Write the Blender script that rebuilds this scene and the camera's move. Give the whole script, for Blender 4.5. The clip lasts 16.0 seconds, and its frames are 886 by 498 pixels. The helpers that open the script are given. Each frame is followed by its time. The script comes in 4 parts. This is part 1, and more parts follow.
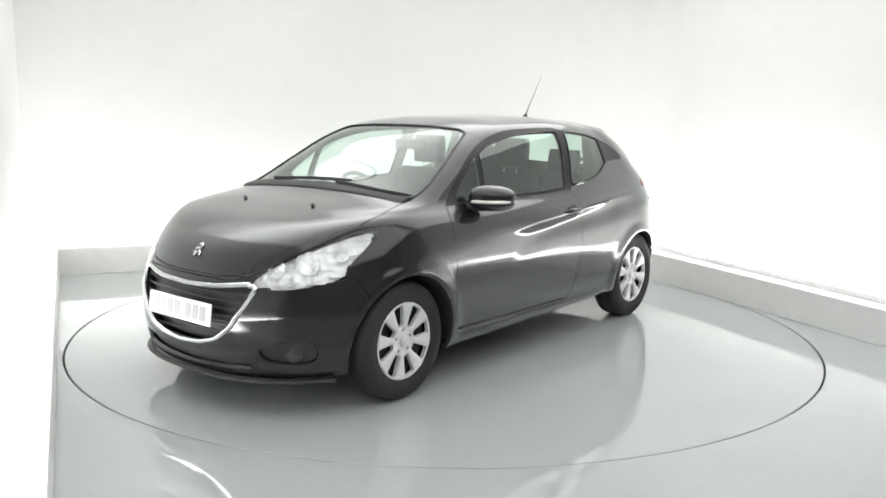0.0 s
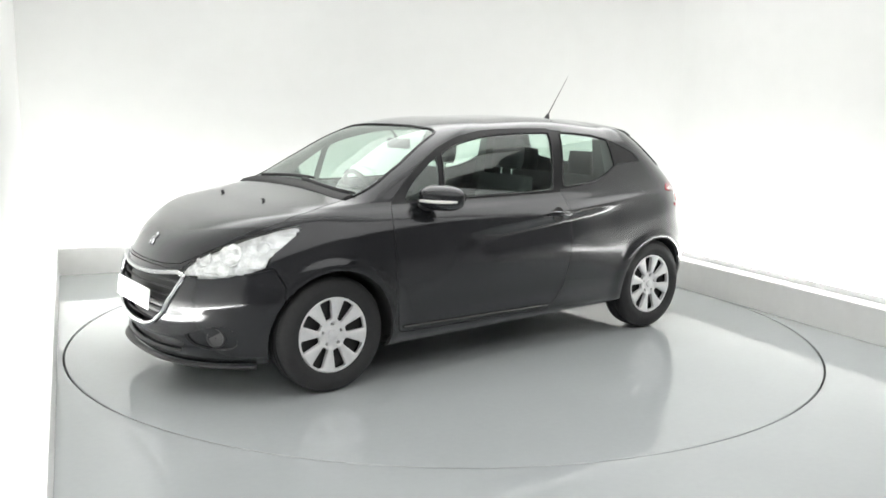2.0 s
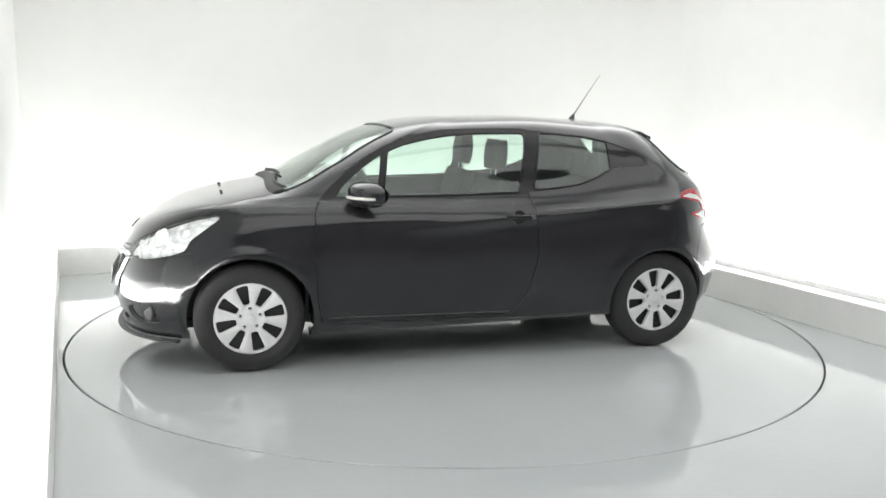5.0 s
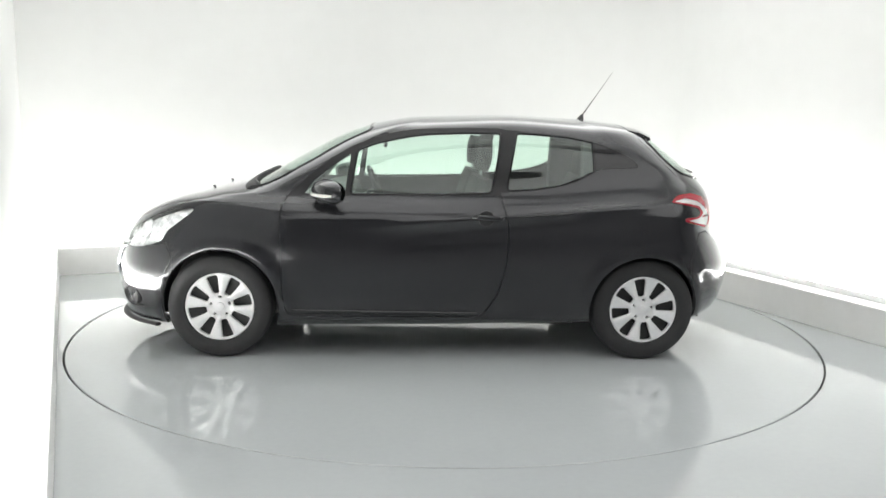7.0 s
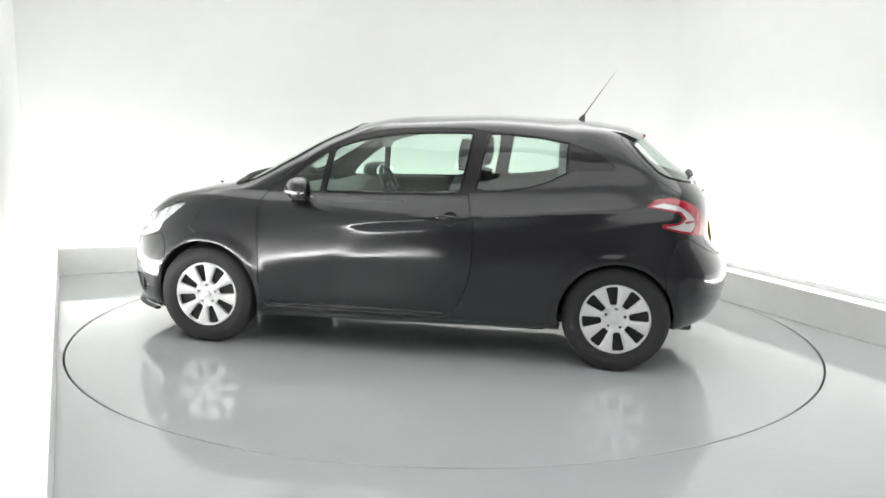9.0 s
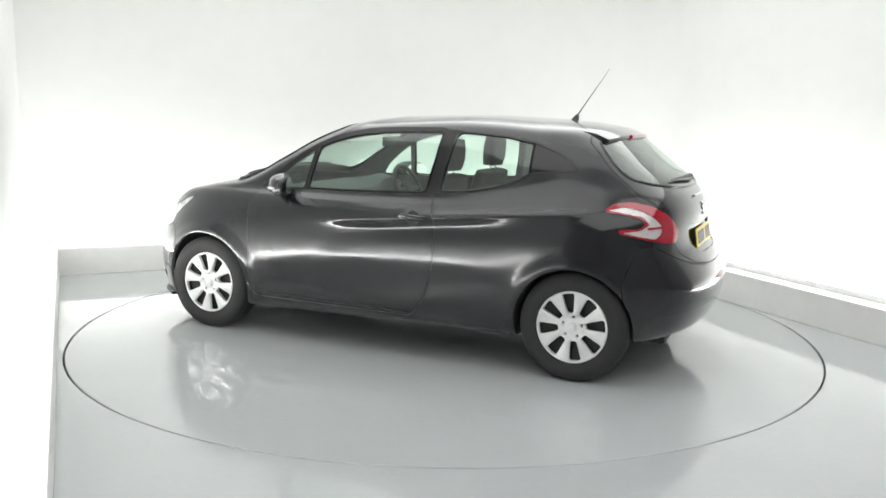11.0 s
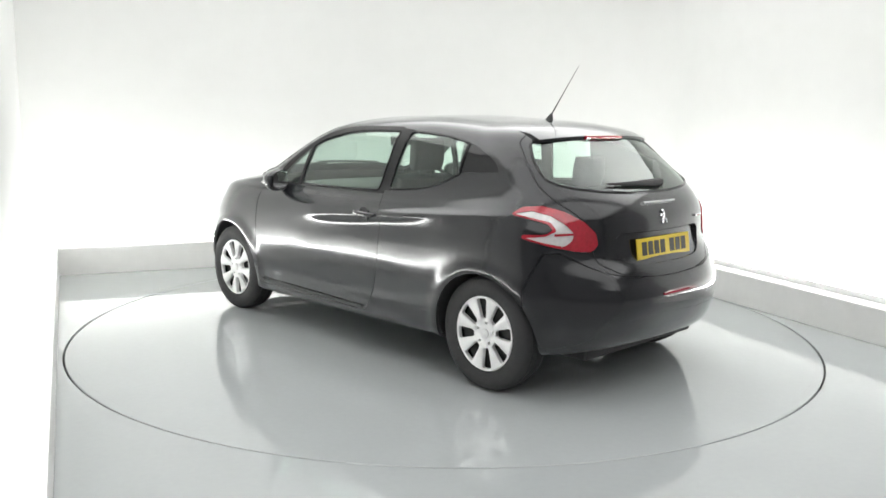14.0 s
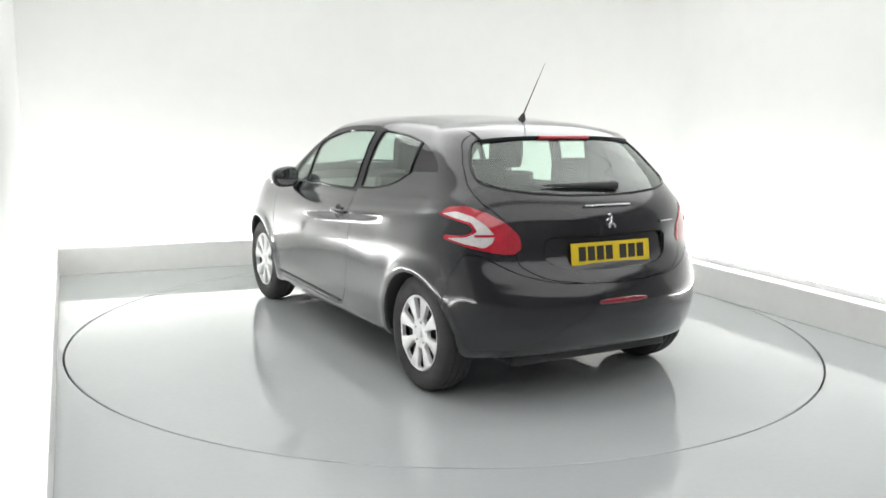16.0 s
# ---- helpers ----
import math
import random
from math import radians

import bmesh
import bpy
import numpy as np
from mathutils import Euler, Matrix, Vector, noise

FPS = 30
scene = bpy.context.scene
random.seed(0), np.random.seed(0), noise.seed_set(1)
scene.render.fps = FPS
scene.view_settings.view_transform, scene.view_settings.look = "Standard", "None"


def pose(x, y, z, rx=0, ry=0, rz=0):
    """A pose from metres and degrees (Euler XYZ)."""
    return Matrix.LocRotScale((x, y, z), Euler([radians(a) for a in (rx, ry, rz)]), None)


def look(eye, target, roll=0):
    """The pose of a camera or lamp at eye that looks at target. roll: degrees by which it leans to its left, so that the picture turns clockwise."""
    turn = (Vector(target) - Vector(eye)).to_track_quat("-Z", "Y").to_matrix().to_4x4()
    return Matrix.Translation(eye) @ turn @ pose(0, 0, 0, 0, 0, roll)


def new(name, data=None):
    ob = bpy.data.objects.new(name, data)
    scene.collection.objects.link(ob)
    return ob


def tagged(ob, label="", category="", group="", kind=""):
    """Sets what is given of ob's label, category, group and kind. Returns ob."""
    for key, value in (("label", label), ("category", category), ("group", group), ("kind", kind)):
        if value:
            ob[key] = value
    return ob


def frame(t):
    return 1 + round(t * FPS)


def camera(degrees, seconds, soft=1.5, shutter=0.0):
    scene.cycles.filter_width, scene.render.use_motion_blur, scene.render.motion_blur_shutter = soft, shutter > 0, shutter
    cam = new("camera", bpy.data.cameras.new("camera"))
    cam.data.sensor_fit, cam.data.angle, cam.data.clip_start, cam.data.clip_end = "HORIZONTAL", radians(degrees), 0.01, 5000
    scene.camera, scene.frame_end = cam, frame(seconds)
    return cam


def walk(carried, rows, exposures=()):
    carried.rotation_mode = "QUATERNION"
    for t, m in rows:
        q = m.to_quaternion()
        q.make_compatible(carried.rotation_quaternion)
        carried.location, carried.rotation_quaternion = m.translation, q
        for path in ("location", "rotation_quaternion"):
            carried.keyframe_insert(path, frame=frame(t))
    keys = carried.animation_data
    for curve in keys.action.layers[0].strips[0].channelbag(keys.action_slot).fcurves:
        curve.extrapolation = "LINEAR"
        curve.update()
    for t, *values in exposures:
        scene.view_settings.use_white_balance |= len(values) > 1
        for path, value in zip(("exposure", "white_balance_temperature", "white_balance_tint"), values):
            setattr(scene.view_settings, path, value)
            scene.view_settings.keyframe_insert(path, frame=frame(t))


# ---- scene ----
from mathutils.bvhtree import BVHTree
from mathutils.interpolate import poly_3d_calc

# ---------------------------------------------------------------- camera
cam = camera(54.948, 16.0, soft=1.6)
EYE = look((0.0000, -5.8268, 1.4718), (-0.0161, -0.8902, 0.6785), 0.991)
walk(cam, [(0, EYE), (16, EYE)], exposures=[(0, 0.0), (16, 0.0)])

# turn of the table: seconds and heading of the car in degrees
TURN = [(0, 231.24), (0.5, 228.20), (1, 224.44), (1.5, 220.99), (2, 217.39), (2.5, 213.90), (3, 210.47), (3.5, 206.99), (4, 203.29), (6.5, 185.98), (7, 182.63), (7.5, 179.26), (8, 175.85), (8.5, 172.50), (9, 169.07), (11.5, 151.66), (12, 148.20), (12.5, 144.84), (13, 141.29), (13.5, 137.90), (14, 134.38), (14.5, 130.99), (15, 127.43), (15.5, 124.05), (16, 120.48)]
CAR_OFFSET = Vector((0.1056, 0.0247, 0.0))
TABLE_R = 2.4423

# ---------------------------------------------------------------- world and exposure
world = bpy.data.worlds.new("world")
scene.world = world
world.use_nodes = True
world.node_tree.nodes["Background"].inputs[0].default_value = (0.02, 0.02, 0.022, 1)
world.node_tree.nodes["Background"].inputs[1].default_value = 0.3

STRIP_POWER = 27.0
# strength of the panels added overhead as fill, studio then hall
FILL_PANEL_POWER = 0.95
HALL_FILL_POWER = 1.35


# ---------------------------------------------------------------- materials
def material(name, color, rough=0.5, metal=0.0, coat=0.0, spec=0.5, grain=0.0, grain_scale=40.0, stain=0.0,
             stain_scale=1.5, coat_ior=1.5, bump=0.0, bump_scale=200.0, emit=None, flake=0.0):
    m = bpy.data.materials.new(name)
    m.use_nodes = True
    nt = m.node_tree
    b = nt.nodes["Principled BSDF"]
    b.inputs["Base Color"].default_value = (*color, 1)
    b.inputs["Roughness"].default_value = rough
    b.inputs["Metallic"].default_value = metal
    b.inputs["Coat Weight"].default_value = coat
    b.inputs["Coat Roughness"].default_value = 0.05
    b.inputs["Coat IOR"].default_value = coat_ior
    b.inputs["Specular IOR Level"].default_value = spec
    co = nt.nodes.new("ShaderNodeTexCoord")
    if grain or stain:
        out = None
        for amount, scale in ((grain, grain_scale), (stain, stain_scale)):
            if not amount:
                continue
            n = nt.nodes.new("ShaderNodeTexNoise")
            n.inputs["Scale"].default_value = scale
            n.inputs["Detail"].default_value = 5
            nt.links.new(co.outputs["Object"], n.inputs["Vector"])
            r = nt.nodes.new("ShaderNodeMapRange")
            r.inputs["From Min"].default_value, r.inputs["From Max"].default_value = 0.3, 0.7
            r.inputs["To Min"].default_value, r.inputs["To Max"].default_value = 1 - amount, 1 + amount
            nt.links.new(n.outputs["Fac"], r.inputs["Value"])
            if out is None:
                out = r.outputs[0]
            else:
                k = nt.nodes.new("ShaderNodeMath")
                k.operation = "MULTIPLY"
                nt.links.new(out, k.inputs[0]), nt.links.new(r.outputs[0], k.inputs[1])
                out = k.outputs[0]
        v = nt.nodes.new("ShaderNodeVectorMath")
        v.operation = "SCALE"
        v.inputs[0].default_value = color
        nt.links.new(out, v.inputs["Scale"])
        nt.links.new(v.outputs[0], b.inputs["Base Color"])
        q = nt.nodes.new("ShaderNodeMath")
        q.operation = "MULTIPLY"
        q.inputs[1].default_value = rough
        nt.links.new(out, q.inputs[0])
        nt.links.new(q.outputs[0], b.inputs["Roughness"])
    if bump:
        n = nt.nodes.new("ShaderNodeTexNoise")
        n.inputs["Scale"].default_value = bump_scale
        n.inputs["Detail"].default_value = 3
        nt.links.new(co.outputs["Object"], n.inputs["Vector"])
        k = nt.nodes.new("ShaderNodeBump")
        k.inputs["Strength"].default_value = bump
        k.inputs["Distance"].default_value = 0.002
        nt.links.new(n.outputs["Fac"], k.inputs["Height"])
        nt.links.new(k.outputs[0], b.inputs["Normal"])
    if emit:
        b.inputs["Emission Color"].default_value = (*emit[0], 1)
        b.inputs["Emission Strength"].default_value = emit[1]
    return m


def lacquer(name, color, gloss, gloss_rough):
    """Dark paint under a clear lacquer, with faint waviness and fine dust in the gloss."""
    m = material(name, color, 0.5, spec=0.1, grain=0.06, grain_scale=300, stain=0.05, stain_scale=3)
    nt = m.node_tree
    co = nt.nodes.new("ShaderNodeTexCoord")
    dust = nt.nodes.new("ShaderNodeTexNoise")
    dust.inputs["Scale"].default_value = 4.0
    dust.inputs["Detail"].default_value = 6
    nt.links.new(co.outputs["Object"], dust.inputs["Vector"])
    rg = nt.nodes.new("ShaderNodeMapRange")
    rg.inputs["From Min"].default_value, rg.inputs["From Max"].default_value = 0.3, 0.7
    rg.inputs["To Min"].default_value, rg.inputs["To Max"].default_value = gloss_rough * 0.6, gloss_rough * 1.4
    nt.links.new(dust.outputs["Fac"], rg.inputs["Value"])
    gl = nt.nodes.new("ShaderNodeBsdfGlossy")
    gl.inputs["Color"].default_value = (0.985, 0.99, 1.0, 1)
    nt.links.new(rg.outputs[0], gl.inputs["Roughness"])
    fr = nt.nodes.new("ShaderNodeLayerWeight")
    fr.inputs["Blend"].default_value = 0.5
    pw = nt.nodes.new("ShaderNodeMath")
    pw.operation, pw.inputs[1].default_value = "POWER", 3.1
    nt.links.new(fr.outputs["Facing"], pw.inputs[0])
    sh = nt.nodes.new("ShaderNodeMapRange")
    sh.inputs["To Min"].default_value, sh.inputs["To Max"].default_value = gloss, 1.0
    nt.links.new(pw.outputs[0], sh.inputs["Value"])
    mx = nt.nodes.new("ShaderNodeMixShader")
    nt.links.new(sh.outputs[0], mx.inputs[0])
    nt.links.new(nt.nodes["Principled BSDF"].outputs[0], mx.inputs[1])
    nt.links.new(gl.outputs[0], mx.inputs[2])
    nt.links.new(mx.outputs[0], nt.nodes["Material Output"].inputs["Surface"])
    return m


def glass_material(name, tint, gloss=0.07):
    m = bpy.data.materials.new(name)
    m.use_nodes = True
    nt = m.node_tree
    nt.nodes.remove(nt.nodes["Principled BSDF"])
    out = nt.nodes["Material Output"]
    tr = nt.nodes.new("ShaderNodeBsdfTransparent")
    tr.inputs[0].default_value = (*tint, 1)
    gl = nt.nodes.new("ShaderNodeBsdfGlossy")
    gl.inputs["Roughness"].default_value = 0.02
    gl.inputs["Color"].default_value = (0.95, 1.0, 0.97, 1)
    fr = nt.nodes.new("ShaderNodeLayerWeight")
    fr.inputs["Blend"].default_value = 0.5
    pw = nt.nodes.new("ShaderNodeMath")
    pw.operation, pw.inputs[1].default_value = "POWER", 3.2
    rg = nt.nodes.new("ShaderNodeMapRange")
    rg.inputs["To Min"].default_value, rg.inputs["To Max"].default_value = gloss, 0.95
    nt.links.new(fr.outputs["Facing"], pw.inputs[0])
    nt.links.new(pw.outputs[0], rg.inputs["Value"])
    mx = nt.nodes.new("ShaderNodeMixShader")
    nt.links.new(rg.outputs[0], mx.inputs[0])
    nt.links.new(tr.outputs[0], mx.inputs[1])
    nt.links.new(gl.outputs[0], mx.inputs[2])
    nt.links.new(mx.outputs[0], out.inputs["Surface"])
    return m


M_WALL = material("white_wall_paint", (0.60, 0.605, 0.592), 0.6, grain=0.01, grain_scale=6, stain=0.015, stain_scale=0.7)
M_CEIL = material("white_ceiling_paint", (0.82, 0.82, 0.82), 0.7, stain=0.01)
M_KERB = material("pale_grey_board", (0.76, 0.76, 0.745), 0.45, grain=0.02, grain_scale=12, stain=0.03, stain_scale=1.2)
M_FLOOR = material("grey_gloss_floor_paint", (0.44, 0.465, 0.467), 0.05, grain=0.012, grain_scale=30, stain=0.03, stain_scale=0.9, spec=1.0)
M_GAP = material("dark_gap", (0.02, 0.02, 0.02), 0.6)
M_HALL = material("grey_hall", (0.34, 0.34, 0.345), 0.8, stain=0.1)
M_HALLCEIL = material("pale_hall_ceiling", (0.5, 0.5, 0.5), 0.7, stain=0.03)
M_TUBE = material("tube_glow", (1, 1, 1), 0.5, emit=((1.0, 1.0, 0.985), STRIP_POWER))
# glow of the added fill panels, studio then hall
M_FILLPANEL = material("fill_panel_glow", (1, 1, 1), 0.5, emit=((1.0, 1.0, 0.985), FILL_PANEL_POWER))
M_HALLFILL = material("hall_fill_glow", (1, 1, 1), 0.5, emit=((1.0, 1.0, 0.985), HALL_FILL_POWER))
M_METAL = material("white_metal", (0.7, 0.7, 0.7), 0.4)

M_PAINT = lacquer("black_car_paint", (0.0095, 0.010, 0.012), 0.05, 0.12)
M_INNER = material("dark_interior_trim", (0.085, 0.088, 0.088), 0.75, grain=0.1, grain_scale=60, bump=0.2)
M_FABRIC = material("dark_grey_seat_fabric", (0.055, 0.057, 0.06), 0.9, grain=0.15, grain_scale=150, bump=0.4, bump_scale=500)
M_PLASTIC = material("black_plastic", (0.028, 0.028, 0.029), 0.5, grain=0.08, grain_scale=120, bump=0.2, bump_scale=400)
M_GLOSSBLACK = material("gloss_black", (0.008, 0.008, 0.009), 0.08)
M_SATIN = material("satin_black", (0.012, 0.012, 0.013), 0.35, spec=0.35, grain=0.05, grain_scale=200)
M_RUBBER = material("tyre_rubber", (0.026, 0.026, 0.027), 0.75, grain=0.12, grain_scale=50, stain=0.15, stain_scale=6, bump=0.3, bump_scale=150)
M_SILVER = material("silver_wheel_lacquer", (0.80, 0.80, 0.805), 0.32, metal=0.2, grain=0.03, grain_scale=60, stain=0.04, stain_scale=9)
M_CHROME = material("chrome", (0.82, 0.83, 0.84), 0.09, metal=1.0)
M_REFLECTOR = material("lamp_reflector", (0.95, 0.955, 0.955), 0.2, metal=0.2, grain=0.3, grain_scale=28, bump=0.5, bump_scale=45)
M_RED = material("red_lamp_plastic", (0.40, 0.008, 0.024), 0.12, coat=1.0, coat_ior=1.7, grain=0.12, grain_scale=60, stain=0.1, stain_scale=14)
M_DARKRED = material("dark_red_plastic", (0.20, 0.008, 0.022), 0.15, coat=1.0, grain=0.1, grain_scale=60)
M_CLEARLAMP = material("clear_lamp_plastic", (0.72, 0.70, 0.70), 0.12, metal=0.2, coat=1.0, grain=0.08, grain_scale=50, bump=0.3, bump_scale=120)
M_YELLOW = material("yellow_plate", (0.72, 0.53, 0.03), 0.3, grain=0.03, grain_scale=80)
M_WHITEPLATE = material("white_plate", (0.60, 0.60, 0.60), 0.4, grain=0.02, grain_scale=80)
M_INK = material("black_ink", (0.03, 0.028, 0.02), 0.4)
M_GREYINK = material("grey_ink", (0.30, 0.30, 0.31), 0.5)
M_AMBER = material("pale_lens", (0.75, 0.74, 0.70), 0.15, coat=1.0)
M_STEEL = material("dark_steel", (0.03, 0.03, 0.03), 0.6)
M_GLASS = glass_material("green_tinted_glass", (0.79, 0.92, 0.85), 0.08)
M_LENS = glass_material("clear_lens", (0.97, 0.98, 0.98), 0.06)
M_MIRROR = material("mirror_silver", (0.9, 0.9, 0.9), 0.02, metal=1.0)


# ---------------------------------------------------------------- mesh helpers
def finish(name, bm, mats, smooth=True):
    me = bpy.data.meshes.new(name)
    bm.normal_update()
    bm.to_mesh(me)
    bm.free()
    for m in mats if isinstance(mats, (list, tuple)) else [mats]:
        me.materials.append(m)
    if smooth:
        me.polygons.foreach_set("use_smooth", [True] * len(me.polygons))
        me.set_sharp_from_angle(angle=radians(40))
    me.update()
    return me


def part(name, bm, mats, parent, label="", smooth=True):
    ob = new(name, finish(name, bm, mats, smooth))
    ob.parent = parent
    if label:
        tagged(ob, label)
    return ob


def box(bm, x0, x1, y0, y1, z0, z1, bevel=0.0, m=None):
    r = bmesh.ops.create_cube(bm, size=1.0)
    vs = r["verts"]
    for v in vs:
        v.co = Vector(((x0 + x1) / 2 + v.co.x * (x1 - x0), (y0 + y1) / 2 + v.co.y * (y1 - y0), (z0 + z1) / 2 + v.co.z * (z1 - z0)))
    if bevel:
        es = list({e for v in vs for e in v.link_edges})
        out = bmesh.ops.bevel(bm, geom=es, offset=bevel, segments=3, affect="EDGES", profile=0.6)
        vs = list({v for f in out["faces"] for v in f.verts} | {v for v in vs if v.is_valid})
    if m is not None:
        bmesh.ops.transform(bm, matrix=m, verts=vs)
    return vs


def tube(bm, pts, radius, sides=10, closed=False, flat=1.0):
    """A round bar along points; flat squeezes it along the second axis."""
    pts = [Vector(q) for q in pts]
    n = len(pts)
    rings, up = [], Vector((0, 0, 1))
    for i, q in enumerate(pts):
        a = pts[(i - 1) % n] if closed or i else q
        b = pts[(i + 1) % n] if closed or i < n - 1 else q
        d = (b - a).normalized()
        s = d.cross(up)
        s = s.normalized() if s.length > 1e-4 else Vector((1, 0, 0))
        t = s.cross(d).normalized()
        rr = radius[i] if isinstance(radius, (list, tuple)) else radius
        rings.append([bm.verts.new(q + rr * (math.cos(2 * math.pi * k / sides) * s + flat * math.sin(2 * math.pi * k / sides) * t)) for k in range(sides)])
    for i in range(n if closed else n - 1):
        a, b = rings[i], rings[(i + 1) % n]
        for k in range(sides):
            bm.faces.new((a[k], a[(k + 1) % sides], b[(k + 1) % sides], b[k]))
    if not closed:
        bm.faces.new(rings[0][::-1]), bm.faces.new(rings[-1])
    bmesh.ops.recalc_face_normals(bm, faces=bm.faces)


def lathe(bm, profile, axis="y", seg=64):
    """Turn (radius, height) pairs round an axis."""
    rings = []
    for r, h in profile:
        ring = []
        for k in range(seg):
            a = 2 * math.pi * k / seg
            ring.append(bm.verts.new((r * math.cos(a), h, r * math.sin(a)) if axis == "y" else (r * math.cos(a), r * math.sin(a), h)))
        rings.append(ring)
    for a, b in zip(rings, rings[1:]):
        for k in range(seg):
            bm.faces.new((a[k], a[(k + 1) % seg], b[(k + 1) % seg], b[k]))
    bmesh.ops.recalc_face_normals(bm, faces=bm.faces)
    return rings


def spline(table, x):
    """Smooth monotone reading of a table of (x, y) pairs."""
    t = sorted(table)
    xs, ys = [a for a, _ in t], [b for _, b in t]
    if x <= xs[0]:
        return ys[0]
    if x >= xs[-1]:
        return ys[-1]
    i = max(k for k in range(len(xs) - 1) if xs[k] <= x)
    h = [xs[k + 1] - xs[k] for k in range(len(xs) - 1)]
    s = [(ys[k + 1] - ys[k]) / h[k] for k in range(len(h))]

    def slope(k):
        if k == 0:
            return s[0]
        if k == len(s):
            return s[-1]
        return (s[k - 1] * h[k] + s[k] * h[k - 1]) / (h[k] + h[k - 1])
    u, m0, m1 = (x - xs[i]) / h[i], slope(i) * h[i], slope(i + 1) * h[i]
    return (2 * u**3 - 3 * u**2 + 1) * ys[i] + (u**3 - 2 * u**2 + u) * m0 + (3 * u**2 - 2 * u**3) * ys[i + 1] + (u**3 - u**2) * m1


# ---------------------------------------------------------------- studio (its own axes are turned against the view)
ROOM = pose(0, 0, 0, 0, 0, 24.5)
HALF, BACK, FRONT, RISE = 2.46, 2.74, -2.75, 3.3


def room_piece(name, bm, mats, label, category="", kind="structure", smooth=False):
    ob = new(name, finish(name, bm, mats, smooth))
    ob.matrix_basis = ROOM
    return tagged(ob, label, category, kind=kind)


def build_floor():
    bm = bmesh.new()
    n, gap = 128, 0.012
    outer, inner, low = [], [], []
    for k in range(n):
        a = 2 * math.pi * k / n
        c, s = math.cos(a), math.sin(a)
        reach = min((4.2 if c > 0 else 2.8) / max(abs(c), 1e-6), (3.4 if s > 0 else 3.15) / max(abs(s), 1e-6))
        outer.append(bm.verts.new((reach * c, reach * s, 0)))
        inner.append(bm.verts.new(((TABLE_R + gap) * c, (TABLE_R + gap) * s, 0)))
        low.append(bm.verts.new(((TABLE_R + gap) * c, (TABLE_R + gap) * s, -0.08)))
    for k in range(n):
        j = (k + 1) % n
        bm.faces.new((inner[k], outer[k], outer[j], inner[j]))
        bm.faces.new((low[k], inner[k], inner[j], low[j]))
    f = bm.faces.new(low)
    f.material_index = 1
    bmesh.ops.recalc_face_normals(bm, faces=bm.faces)
    room_piece("floor", bm, [M_FLOOR, M_GAP], "pale grey glossy painted studio floor", "floor")
    bm = bmesh.new()
    box(bm, -6.0, 6.0, -8.7, -2.6, -0.2, -0.012)
    room_piece("hall_floor", bm, M_HALL, "plain grey concrete floor", "floor")


def build_turntable():
    root = new("turntable")
    r = TABLE_R - 0.05
    bm = bmesh.new()
    lathe(bm, [(r, -0.06), (r, 0.0)], "z", 192)
    bm.faces.new([v for v in bm.verts if abs(v.co.z) < 1e-6])
    bm.faces.new([v for v in bm.verts if abs(v.co.z + 0.06) < 1e-6])
    bmesh.ops.recalc_face_normals(bm, faces=bm.faces)
    part("deck", bm, M_FLOOR, root, smooth=False)
    bm = bmesh.new()
    lathe(bm, [(r + 0.0002, 0.0), (TABLE_R - 0.004, 0.0), (TABLE_R, -0.003), (TABLE_R, -0.06), (r + 0.0002, -0.06)], "z", 192)
    part("edge_ring", bm, M_FLOOR, root, smooth=False)
    return tagged(root, "round pale grey glossy turntable flush with the floor", "turntable")


